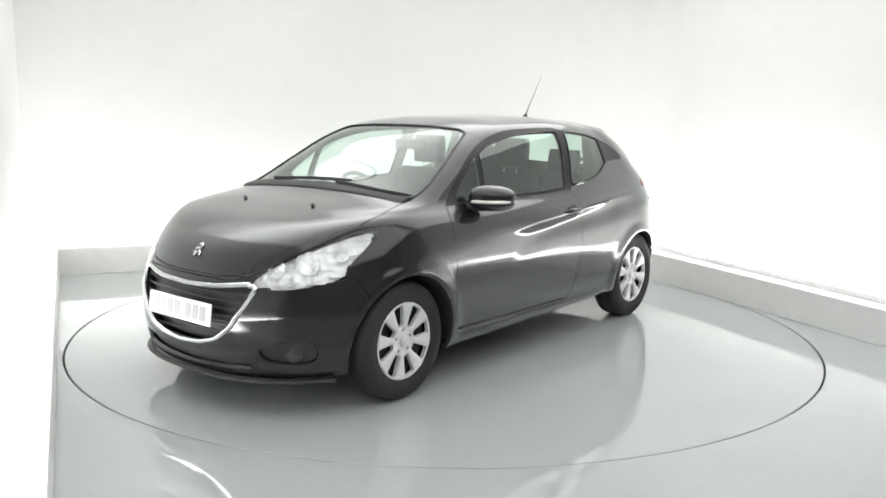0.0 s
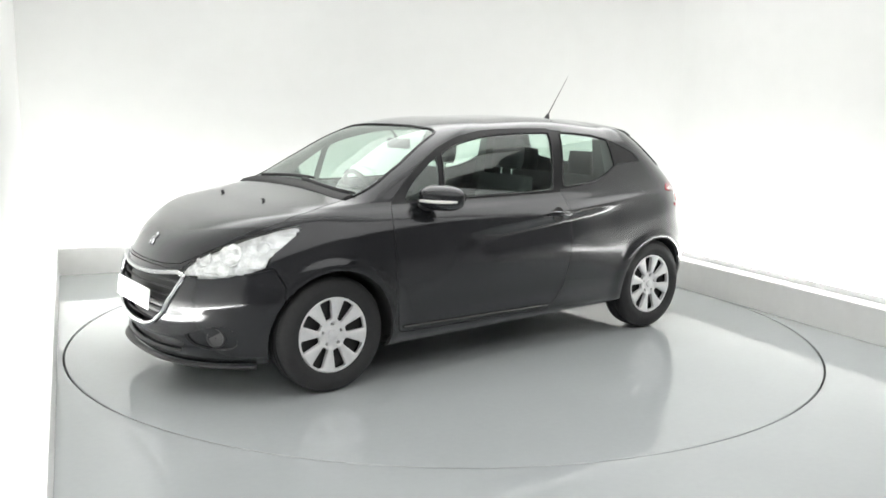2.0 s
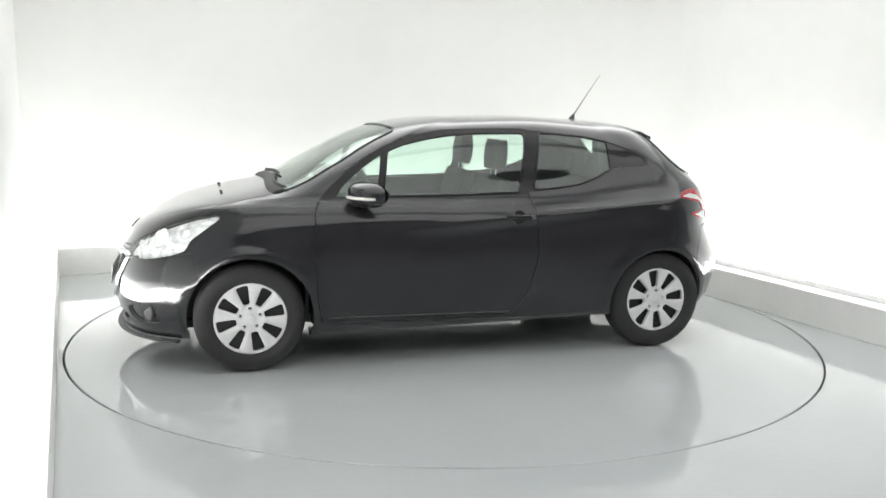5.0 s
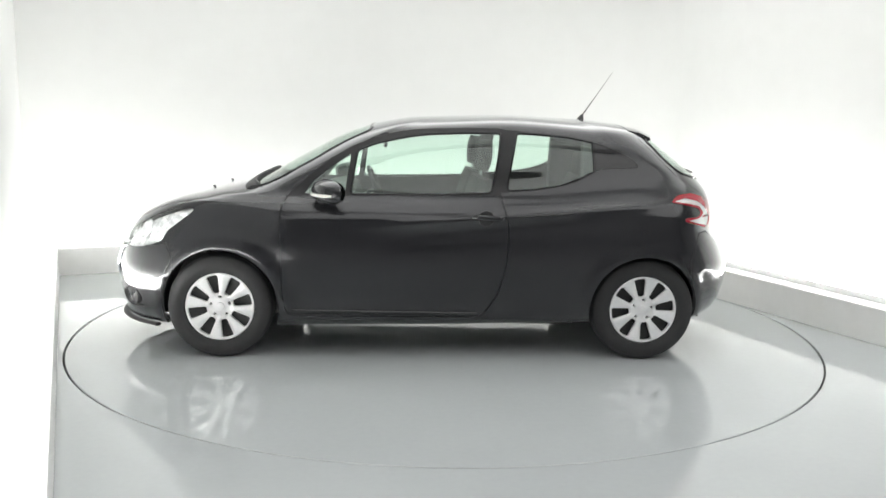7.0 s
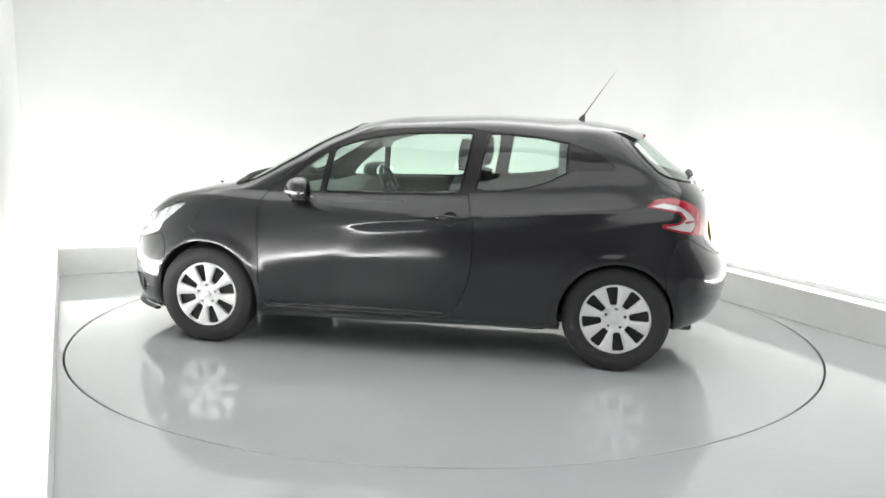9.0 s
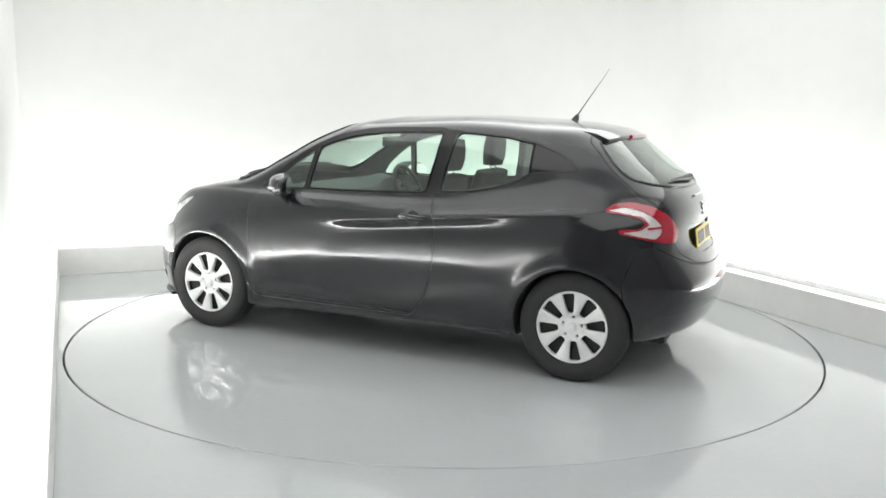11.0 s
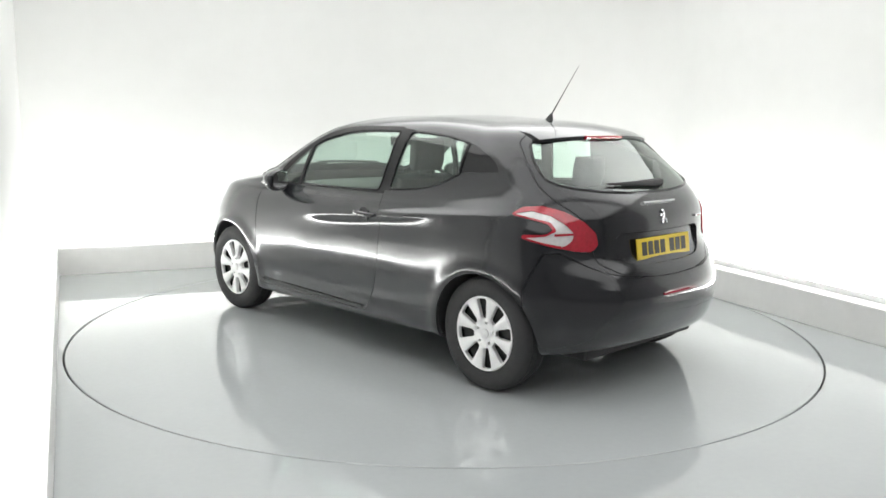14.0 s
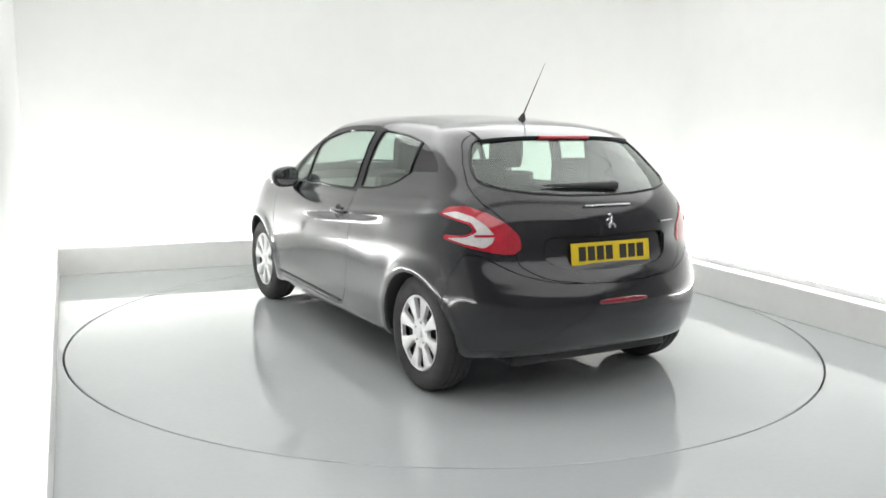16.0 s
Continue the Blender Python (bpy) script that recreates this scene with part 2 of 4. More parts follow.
def build_room():
    w = 0.02
    for name, dims in (("low_wall_back", (-HALF - w, HALF + w, BACK, BACK + w)),
                       ("low_wall_left", (-HALF - w, -HALF, FRONT, BACK - 0.002)),
                       ("low_wall_right", (HALF, HALF + w, FRONT, BACK - 0.002))):
        bm = bmesh.new()
        box(bm, *dims, 0, 0.24, 0.004)
        if name == "low_wall_left":
            for v in bm.verts:
                v.co.x -= 0.045 * (BACK - v.co.y) / (BACK - FRONT)
        room_piece(name, bm, M_KERB, "pale grey low board round the studio floor", "low wall")
    # white walls; a hollow corner joins the back wall to the right one
    wl, wb, wr, r = -HALF - 0.25, BACK + 0.5, HALF + 1.5, 0.8
    bend = [(wr - r + r * math.sin(radians(7.5 * k)), wb - r + r * math.cos(radians(7.5 * k))) for k in range(13)]
    for name, seg in (("wall_left", [(wl, FRONT), (wl, wb)]), ("wall_back", [(wl, wb), bend[0]]), ("wall_corner", bend), ("wall_right", [bend[-1], (wr, FRONT)])):
        bm = bmesh.new()
        lo = [bm.verts.new((x, y, -0.02)) for x, y in seg]
        hi = [bm.verts.new((x, y, RISE)) for x, y in seg]
        for k in range(len(seg) - 1):
            bm.faces.new((lo[k], lo[k + 1], hi[k + 1], hi[k]))
        bm.normal_update()
        geo = bmesh.ops.extrude_face_region(bm, geom=bm.faces[:])["geom"]
        for g in geo:
            if isinstance(g, bmesh.types.BMVert):
                d = {"wall_left": Vector((-1, 0, 0)), "wall_back": Vector((0, 1, 0)), "wall_right": Vector((1, 0, 0))}.get(name)
                if d is None:
                    d = (Vector((g.co.x, g.co.y, 0)) - Vector((wr - r, wb - r, 0))).normalized()
                g.co += d * 0.1
        bmesh.ops.recalc_face_normals(bm, faces=bm.faces)
        room_piece(name, bm, M_WALL, "plain white studio wall lit from below", "wall", smooth=name == "wall_corner")
    bm = bmesh.new()
    box(bm, wl - 0.1, wr + 0.1, FRONT, wb + 0.1, RISE, RISE + 0.1)
    room_piece("ceiling", bm, M_CEIL, "plain white studio ceiling", "ceiling")
    # pale strip of ground between the low boards and the walls
    bm = bmesh.new()
    box(bm, HALF + 0.02, wr, FRONT, BACK + 0.02, 0.0, 0.03)
    box(bm, wl, wr, BACK + 0.021, wb, 0.0, 0.031)
    room_piece("white_plinth", bm, M_WALL, "white painted ledge behind the low boards", "ledge")
    # white ledge that fills the trough beside the left board
    bm = bmesh.new()
    box(bm, wl, -HALF - 0.021, FRONT, BACK + 0.02, 0.0, 0.215)
    for v in bm.verts:
        if v.co.x > wl + 0.1:
            v.co.x -= 0.045 * min(1.0, max(0.0, (BACK - v.co.y) / (BACK - FRONT)))
    room_piece("white_ledge_left", bm, M_WALL, "white painted ledge beside the low board", "ledge")
    # hall in front, in which the camera stands
    for name, d in (("hall_wall_left", (-6.0, -5.9, -8.6, FRONT)), ("hall_wall_right", (5.9, 6.0, -8.6, FRONT)),
                    ("hall_wall_front", (-6.0, 6.0, -8.7, -8.6)), ("hall_wall_inner_left", (-6.0, wl - 0.1, FRONT, FRONT + 0.1)),
                    ("hall_wall_inner_right", (wr + 0.1, 6.0, FRONT, FRONT + 0.1))):
        bm = bmesh.new()
        box(bm, *d, 0, 4.2)
        room_piece(name, bm, M_HALL, "plain grey wall", "wall")
    bm = bmesh.new()
    box(bm, wl - 0.1, wr + 0.1, FRONT - 0.1, FRONT, RISE, 4.2)
    room_piece("hall_lintel", bm, M_HALL, "plain grey wall over the studio opening", "wall")
    bm = bmesh.new()
    box(bm, -6, 6, -8.7, FRONT, 4.2, 4.3)
    room_piece("hall_ceiling", bm, M_HALLCEIL, "plain pale ceiling", "ceiling")


def build_lights():
    """Tubes in the trough behind the low boards, plus unseen fill panels added overhead."""
    def trough_lamp(x, y, length, along, wide, high=0.12, base=0.032):
        root = new("trough_lamp")
        root.matrix_basis = ROOM @ pose(x, y, base, 0, 0, 0 if along == "x" else 90)
        bm = bmesh.new()
        box(bm, -length / 2, length / 2, -wide / 2, wide / 2, 0.0, high, 0.005)
        part("housing", bm, M_METAL, root)
        bm = bmesh.new()
        box(bm, -length / 2 + 0.005, length / 2 - 0.005, -wide / 2 + 0.006, wide / 2 - 0.006, high + 0.0005, high + 0.03, 0.008)
        part("diffuser", bm, M_TUBE, root, "glowing white diffuser")
        return tagged(root, "long white strip light behind the low board", "lamp", "strip lights behind the boards")
    for k in range(4):
        trough_lamp(-HALF + 0.62 + k * 1.227, BACK + 0.30, 1.215, "x", 0.16)
        trough_lamp(-HALF - 0.155, FRONT + 0.7 + k * 1.38, 1.375, "y", 0.15, 0.01, 0.216)
        trough_lamp(HALF + 1.12, FRONT + 0.7 + k * 1.33, 1.325, "y", 0.18, 0.05)
    # unseen fill panels added over the car
    spots = [(-1.75 + 1.604 * ix, -1.6 + 1.604 * iy, RISE, M_FILLPANEL) for ix in range(4) for iy in range(3)]
    # more added over the hall, to fill in light from the front
    spots += [(-3.9 + 1.604 * ix, -3.75 - 1.604 * iy, 4.2, M_HALLFILL) for ix in range(6) for iy in range(3)]
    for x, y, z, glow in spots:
        root = new("unseen_fill_panel")
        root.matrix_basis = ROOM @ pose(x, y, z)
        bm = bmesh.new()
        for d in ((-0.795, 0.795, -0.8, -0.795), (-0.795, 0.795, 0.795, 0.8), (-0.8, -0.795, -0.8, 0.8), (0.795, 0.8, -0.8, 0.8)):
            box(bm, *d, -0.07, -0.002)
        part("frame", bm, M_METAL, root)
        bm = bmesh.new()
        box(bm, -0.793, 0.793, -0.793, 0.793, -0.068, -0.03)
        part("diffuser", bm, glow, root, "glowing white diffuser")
        tagged(root, "unseen square white panel added under the ceiling as fill light", "ceiling light", "ceiling lights")


# ---------------------------------------------------------------- car body as a net of level rings
# front point, side points and rear point of each ring, with the fullness of its corners
RINGS = [
    dict(f=(1.86, 0.165), fn=2.5, side=[(1.15, 0.68, 0.20), (0.0, 0.70, 0.205), (-1.2, 0.68, 0.23)], r=(-1.76, 0.30), rn=2.7),
    dict(f=(1.975, 0.175), fn=2.5, side=[(1.15, 0.80, 0.20), (0.0, 0.805, 0.215), (-1.2, 0.81, 0.24)], r=(-1.87, 0.295), rn=2.7),
    dict(f=(2.02, 0.30), fn=2.5, side=[(1.15, 0.845, 0.33), (0.0, 0.840, 0.33), (-1.2, 0.848, 0.36)], r=(-1.93, 0.42), rn=2.7),
    dict(f=(2.03, 0.45), fn=2.5, side=[(1.15, 0.863, 0.47), (0.0, 0.852, 0.47), (-1.2, 0.865, 0.50)], r=(-1.94, 0.54), rn=2.7),
    dict(f=(2.005, 0.60), fn=2.45, side=[(1.15, 0.866, 0.62), (0.0, 0.862, 0.62), (-1.2, 0.870, 0.64)], r=(-1.895, 0.65), rn=2.7),
    dict(f=(1.965, 0.685), fn=2.4, side=[(1.10, 0.856, 0.76), (0.45, 0.859, 0.76), (0.0, 0.864, 0.762), (-0.6, 0.866, 0.77), (-1.2, 0.864, 0.78)], r=(-1.828, 0.76), rn=2.7),
    dict(f=(1.905, 0.772), fn=2.45, side=[(1.05, 0.832, 0.855), (0.45, 0.846, 0.857), (0.0, 0.857, 0.862), (-0.6, 0.857, 0.873), (-1.2, 0.845, 0.89)], r=(-1.818, 0.87), rn=2.7),
    dict(f=(1.735, 0.876), fn=3.2, side=[(0.97, 0.795, 0.925), (0.0, 0.818, 0.925), (-1.2, 0.800, 0.965)], r=(-1.80, 0.96), rn=2.8),
    dict(f=(1.45, 0.960), fn=4.0, side=[(0.95, 0.757, 0.962), (0.0, 0.788, 0.962), (-0.5, 0.788, 0.98), (-1.22, 0.755, 1.03)], r=(-1.76, 1.03), rn=2.9),
    dict(f=(1.105, 1.044), fn=4.3, side=[(0.86, 0.735, 0.998), (0.0, 0.768, 1.0), (-0.5, 0.768, 1.02), (-1.18, 0.728, 1.08)], r=(-1.715, 1.08), rn=3.0),
    dict(f=(0.805, 1.207), fn=3.8, side=[(0.655, 0.694, 1.135), (0.0, 0.718, 1.16), (-0.5, 0.722, 1.18), (-1.12, 0.680, 1.20)], r=(-1.57, 1.195), rn=3.0),
    dict(f=(0.53, 1.345), fn=3.8, side=[(0.42, 0.642, 1.275), (0.0, 0.660, 1.305), (-0.5, 0.665, 1.32), (-1.04, 0.625, 1.305)], r=(-1.44, 1.30), rn=3.0),
    dict(f=(0.30, 1.410), fn=3.4, side=[(0.215, 0.578, 1.374), (0.0, 0.592, 1.385), (-0.5, 0.602, 1.395), (-0.98, 0.568, 1.37)], r=(-1.36, 1.365), rn=2.8),
    dict(f=(0.115, 1.440), fn=2.8, side=[(0.02, 0.44, 1.423), (-0.5, 0.47, 1.435), (-0.93, 0.44, 1.410)], r=(-1.25, 1.400), rn=2.6),
    dict(f=(-0.10, 1.449), fn=2.4, side=[(-0.14, 0.24, 1.446), (-0.5, 0.26, 1.453), (-0.85, 0.24, 1.434)], r=(-1.12, 1.426), rn=2.4),
    dict(f=(-0.24, 1.455), fn=2.4, side=[(-0.26, 0.0, 1.455), (-0.5, 0.0, 1.459), (-0.80, 0.0, 1.446)], r=(-0.95, 1.440), rn=2.4),
]
WHEEL_X, WHEEL_Z, WHEEL_Y = 1.267, 0.307, 0.735
ARCH = {1: 0.350, -1: 0.332}
NF, NS, NR, SUB = 26, 60, 26, 8


def ring_points(g):
    sx = [(x, y) for x, y, _ in g["side"]]
    sz = [(x, z) for x, _, z in g["side"]]
    (xf, zf), (xr, zr) = g["f"], g["r"]
    xa, ya, za = g["side"][0]
    xb, yb, zb = g["side"][-1]
    out = []
    for k in range(NF):
        a = math.pi / 2 * k / NF
        out.append((xa + (xf - xa) * math.cos(a) ** (2 / g["fn"]), ya * math.sin(a) ** (2 / g["fn"]), zf + (za - zf) * math.sin(a) ** 2))
    for k in range(NS):
        x = xa + (xb - xa) * k / NS
        out.append((x, spline(sx, x), spline(sz, x)))
    for k in range(NR + 1):
        a = math.pi / 2 * (1 - k / NR)
        out.append((xb + (xr - xb) * max(math.cos(a), 0) ** (2 / g["rn"]), yb * math.sin(a) ** (2 / g["rn"]), zr + (zb - zr) * math.sin(a) ** 2))
    return np.array(out)


def side_scallop(x, z):
    """The hollow of the doors: it leans upwards from a level line, starts in a round tip and widens rearwards."""
    u = min(1.0, max(0.0, (0.40 - x) / 0.80))
    if u <= 0 or z < 0.56:
        return 0.0
    high = 0.215 * u ** 0.55
    fade = 1 / (1 + math.exp((-0.88 - x) / 0.05))
    k = z - 0.60
    rise = 0.5 * (k + math.sqrt(k * k + 0.0008))
    lean = 0.5 * (rise + high - math.sqrt((rise - high) ** 2 + 0.0008 * u))
    back = min(1.0, max(0.0, (k - high) / 0.14))
    return -0.055 * fade * min(1.0, u / 0.15) * lean * (1 - back * back * (3 - 2 * back))


def shape_side(p):
    """Arch lips, the shoulder line and the hollow along the doors."""
    x, y, z = p
    out = 0.0
    if x > 1.35:
        out = min(1.0, (x - 1.35) / 0.25) * (0.003 * math.exp(-((z - 0.505) / 0.034) ** 2) - 0.0015 * math.exp(-((z - 0.445) / 0.04) ** 2))
    elif x < -1.4:
        out = min(1.0, (-1.4 - x) / 0.25) * (0.003 * math.exp(-((z - 0.575) / 0.04) ** 2) - 0.001 * math.exp(-((z - 0.505) / 0.04) ** 2))
    if out:
        d = np.array((x - math.copysign(1.0, x), y, 0.0))
        p = np.array(p) + d / max(np.linalg.norm(d), 1e-6) * out
        x, y, z = p
    if y < 0.3:
        return p
    k = min(1.0, (y - 0.3) / 0.3)
    dy = 0.0
    for s in (1, -1):
        d = math.hypot(x - s * WHEEL_X, z - WHEEL_Z)
        dy += 0.016 * math.exp(-((d - ARCH[s] - 0.023) / 0.033) ** 2)
    fade = 1 / (1 + math.exp((-1.35 - x) / 0.12)) / (1 + math.exp((x - 0.15) / 0.14))
    zc = 0.8345 - 0.085 * x
    dy += fade * (0.010 * math.exp(-((z - zc) / 0.022) ** 2) - 0.010 * math.exp(-((z - zc + 0.07) / 0.05) ** 2))
    inside = 1 / (1 + math.exp((abs(x) - 0.78) / 0.05))
    dy += inside * 0.009 * math.exp(-((z - 0.25) / 0.022) ** 2) + side_scallop(x, z)
    return np.array((x, y + k * dy, z))


SMOOTH = {"verts": [], "faces": [], "tree": None}


def body_half():
    net = np.array([ring_points(g) for g in RINGS])
    rows = []
    for i in range(len(net) - 1):
        a, b = net[i], net[i + 1]
        pa = net[i - 1] if i else 2 * a - b
        pb = net[i + 2] if i + 2 < len(net) else 2 * b - a
        la = np.linalg.norm(b - a, axis=1, keepdims=True) + 1e-6
        l0 = np.linalg.norm(a - pa, axis=1, keepdims=True) + 1e-6
        l1 = np.linalg.norm(pb - b, axis=1, keepdims=True) + 1e-6
        m0 = ((a - pa) / l0 * la + (b - a) / la * l0) / (l0 + la) * la
        m1 = ((b - a) / la * l1 + (pb - b) / l1 * la) / (l1 + la) * la
        for k in range(SUB):
            u = k / SUB
            rows.append((2 * u**3 - 3 * u**2 + 1) * a + (u**3 - 2 * u**2 + u) * m0 + (3 * u**2 - 2 * u**3) * b + (u**3 - u**2) * m1)
    rows.append(net[-1])
    bm = bmesh.new()
    grid = []
    for r in rows:
        line = []
        for j, q in enumerate(r):
            q = shape_side(q)
            if j == 0 or j == len(r) - 1:
                q = np.array((q[0], 0.0, q[2]))
            line.append(bm.verts.new(q))
        grid.append(line)
    for a, b in zip(grid, grid[1:]):
        for k in range(len(a) - 1):
            bm.faces.new((a[k], a[k + 1], b[k + 1], b[k]))
    bmesh.ops.remove_doubles(bm, verts=bm.verts[:], dist=0.0004)
    bm.normal_update()
    probe = max(bm.faces, key=lambda f: f.calc_center_median().y)
    if probe.normal.y < 0:
        bmesh.ops.reverse_faces(bm, faces=bm.faces[:])
    bm.faces.layers.int.new("region")
    bm.normal_update()
    bm.verts.ensure_lookup_table()
    for v in bm.verts:
        n = v.normal.copy()
        if abs(v.co.y) < 1e-4:
            n = Vector((n.x, 0, n.z)).normalized()
        SMOOTH["verts"].append((v.co.copy(), n))
    SMOOTH["faces"] = [[v.index for v in f.verts] for f in bm.faces]
    SMOOTH["tree"] = BVHTree.FromPolygons([c for c, _ in SMOOTH["verts"]], SMOOTH["faces"])
    return bm


def smooth_normal(co):
    """The normal of the whole body surface near a point, so that light runs on from panel to panel."""
    s = -1 if co.y < 0 else 1
    loc, _, i, _ = SMOOTH["tree"].find_nearest(Vector((co.x, s * co.y, co.z)))
    ids = SMOOTH["faces"][i]
    w = poly_3d_calc([SMOOTH["verts"][k][0] for k in ids], loc)
    n = Vector()
    for k, a in zip(ids, w):
        n += SMOOTH["verts"][k][1] * a
    n.normalize()
    return Vector((n.x, s * n.y, n.z))


def inside(poly, a, b):
    hit = False
    n = len(poly)
    for i in range(n):
        (x0, y0), (x1, y1) = poly[i], poly[(i + 1) % n]
        if (y0 > b) != (y1 > b) and a < (x1 - x0) * (b - y0) / (y1 - y0) + x0:
            hit = not hit
    return hit


def rounded(poly, r=0.02, steps=3):
    out = []
    n = len(poly)
    for i in range(n):
        p, a, b = Vector(poly[i]), Vector(poly[i - 1]), Vector(poly[(i + 1) % n])
        d0, d1 = (a - p), (b - p)
        k = min(r, d0.length * 0.45, d1.length * 0.45)
        p0, p1 = p + d0.normalized() * k, p + d1.normalized() * k
        for s in range(steps + 1):
            u = s / steps
            out.append(tuple((1 - u) ** 2 * p0 + 2 * u * (1 - u) * p + u * u * p1))
    return out


def cut(bm, poly, ax, az, test, region, only=None):
    """Cut the outline poly, seen along ax x az, into the faces for which test(centre) holds, and mark what lies within."""
    ax, az = Vector(ax), Vector(az)
    lay = bm.faces.layers.int["region"]
    alo, ahi = min(p[0] for p in poly) - 0.002, max(p[0] for p in poly) + 0.002
    blo, bhi = min(p[1] for p in poly) - 0.002, max(p[1] for p in poly) + 0.002

    def near():
        out = []
        for f in bm.faces:
            if only is not None and f[lay] not in only:
                continue
            if not test(f.calc_center_median()):
                continue
            aa = [v.co.dot(ax) for v in f.verts]
            bb = [v.co.dot(az) for v in f.verts]
            if max(aa) >= alo and min(aa) <= ahi and max(bb) >= blo and min(bb) <= bhi:
                out.append(f)
        return out
    n = len(poly)
    for i in range(n):
        p, q = Vector(poly[i]), Vector(poly[(i + 1) % n])
        d = q - p
        if d.length < 1e-5:
            continue
        ea, eb = sorted((p.x, q.x)), sorted((p.y, q.y))
        fs = []
        for f in near():
            aa = [v.co.dot(ax) for v in f.verts]
            bb = [v.co.dot(az) for v in f.verts]
            if max(aa) >= ea[0] - 0.004 and min(aa) <= ea[1] + 0.004 and max(bb) >= eb[0] - 0.004 and min(bb) <= eb[1] + 0.004:
                fs.append(f)
        if not fs:
            continue
        geom = fs + list({e for f in fs for e in f.edges}) + list({v for f in fs for v in f.verts})
        no = (ax * (-d.y) + az * d.x).normalized()
        bmesh.ops.bisect_plane(bm, geom=geom, dist=1e-5, plane_co=ax * p.x + az * p.y, plane_no=no)
    for f in near():
        c = f.calc_center_median()
        if inside(poly, c.dot(ax), c.dot(az)):
            f[lay] = region


X, Y, Z = Vector((1, 0, 0)), Vector((0, 1, 0)), Vector((0, 0, 1))
DOOR_GLASS = [(0.50, 0.985), (0.462, 1.240), (0.365, 1.281), (0.25, 1.308), (0.14, 1.330), (0.02, 1.344), (-0.18, 1.353), (-0.395, 1.355),
              (-0.375, 1.20), (-0.335, 1.003), (0.0, 0.992)]
FRONT_LIGHT = [(0.535, 0.985), (0.775, 0.985), (0.715, 1.060), (0.61, 1.148), (0.50, 1.222)]
QUARTER_TIP = [(-0.955, 1.10), (-1.00, 1.150), (-1.235, 1.160), (-1.20, 1.205), (-1.10, 1.258), (-0.955, 1.32)]
QUARTER_GLASS = [(-0.425, 1.015), (-0.60, 1.027), (-0.74, 1.048), (-0.86, 1.085), (-0.93, 1.125), (-1.00, 1.150), (-1.235, 1.160), (-1.20, 1.205),
                 (-1.10, 1.258), (-0.98, 1.300), (-0.80, 1.335), (-0.60, 1.352), (-0.49, 1.356), (-0.46, 1.20)]
DOOR = [(0.87, 0.27), (0.895, 0.40), (0.90, 0.65), (0.905, 0.90), (0.86, 0.985), (0.745, 1.090), (0.61, 1.195), (0.475, 1.272), (0.32, 1.330), (0.13, 1.366),
        (-0.10, 1.378), (-0.425, 1.380), (-0.435, 1.20), (-0.385, 1.0), (-0.435, 0.82), (-0.43, 0.60), (-0.38, 0.40), (-0.30, 0.29), (-0.26, 0.265)]
HA = radians(40)
HX = Vector((-math.sin(HA), math.cos(HA), 0))
HEADLIGHT = [(-0.925, 0.640), (-0.80, 0.628), (-0.66, 0.640), (-0.53, 0.665), (-0.45, 0.695), (-0.435, 0.755), (-0.37, 0.815), (-0.318, 0.880), (-0.345, 0.893),
             (-0.45, 0.872), (-0.58, 0.832), (-0.72, 0.778), (-0.85, 0.715), (-0.915, 0.668)]
TA = radians(140)
TX = Vector((-math.sin(TA), math.cos(TA), 0))


def rear_axis(x, y):
    return Vector((x, y, 0)).dot(TX)


TAILLIGHT = [(0.303, 0.962), (0.36, 1.000), (0.45, 1.010), (0.56, 0.985), (0.66, 0.935), (0.72, 0.880), (0.735, 0.82), (0.700, 0.785), (0.62, 0.790), (0.48, 0.815),
             (0.345, 0.850), (0.35, 0.868), (0.46, 0.872), (0.50, 0.895), (0.475, 0.925), (0.41, 0.940)]
TAIL_BAR = [(0.505, 0.866), (0.64, 0.873), (0.64, 0.884), (0.505, 0.877)]
TAIL_WHITE = [(0.318, 0.966), (0.40, 0.984), (0.49, 0.964), (0.56, 0.924), (0.605, 0.880), (0.595, 0.842), (0.555, 0.815), (0.45, 0.832), (0.362, 0.853), (0.46, 0.864),
              (0.518, 0.892), (0.488, 0.933), (0.41, 0.949)]
GRILLE = [(-0.1, 0.615), (0.0, 0.613), (0.22, 0.622), (0.435, 0.648), (0.455, 0.625), (0.41, 0.53), (0.34, 0.43), (0.26, 0.37), (0.15, 0.340), (0.0, 0.330), (-0.1, 0.330)]
LOWER_INTAKE = [(-0.1, 0.285), (0.0, 0.285), (0.40, 0.30), (0.46, 0.285), (0.42, 0.235), (0.0, 0.215), (-0.1, 0.215)]
FOG = [(0.47, 0.335), (0.60, 0.385), (0.68, 0.395), (0.70, 0.34), (0.68, 0.275), (0.60, 0.265), (0.50, 0.285)]
WINDSCREEN = [(-0.1, 1.055), (0.30, 1.048), (0.52, 1.032), (0.665, 1.012), (0.655, 1.08), (0.615, 1.19), (0.565, 1.29), (0.52, 1.352), (0.45, 1.372), (0.25, 1.386), (-0.1, 1.390)]
BONNET = [(-0.1, 0.668), (0.0, 0.668), (0.25, 0.672), (0.39, 0.685), (0.48, 0.735), (0.58, 0.795), (0.66, 0.850), (0.715, 0.905), (0.71, 0.955), (0.66, 1.0), (0.52, 1.020), (0.30, 1.034), (-0.1, 1.040)]
REAR_GLASS = [(-0.1, 1.062), (0.20, 1.066), (0.40, 1.078), (0.55, 1.098), (0.622, 1.125), (0.615, 1.18), (0.585, 1.25), (0.535, 1.318), (0.47, 1.340), (0.20, 1.350), (-0.1, 1.352)]
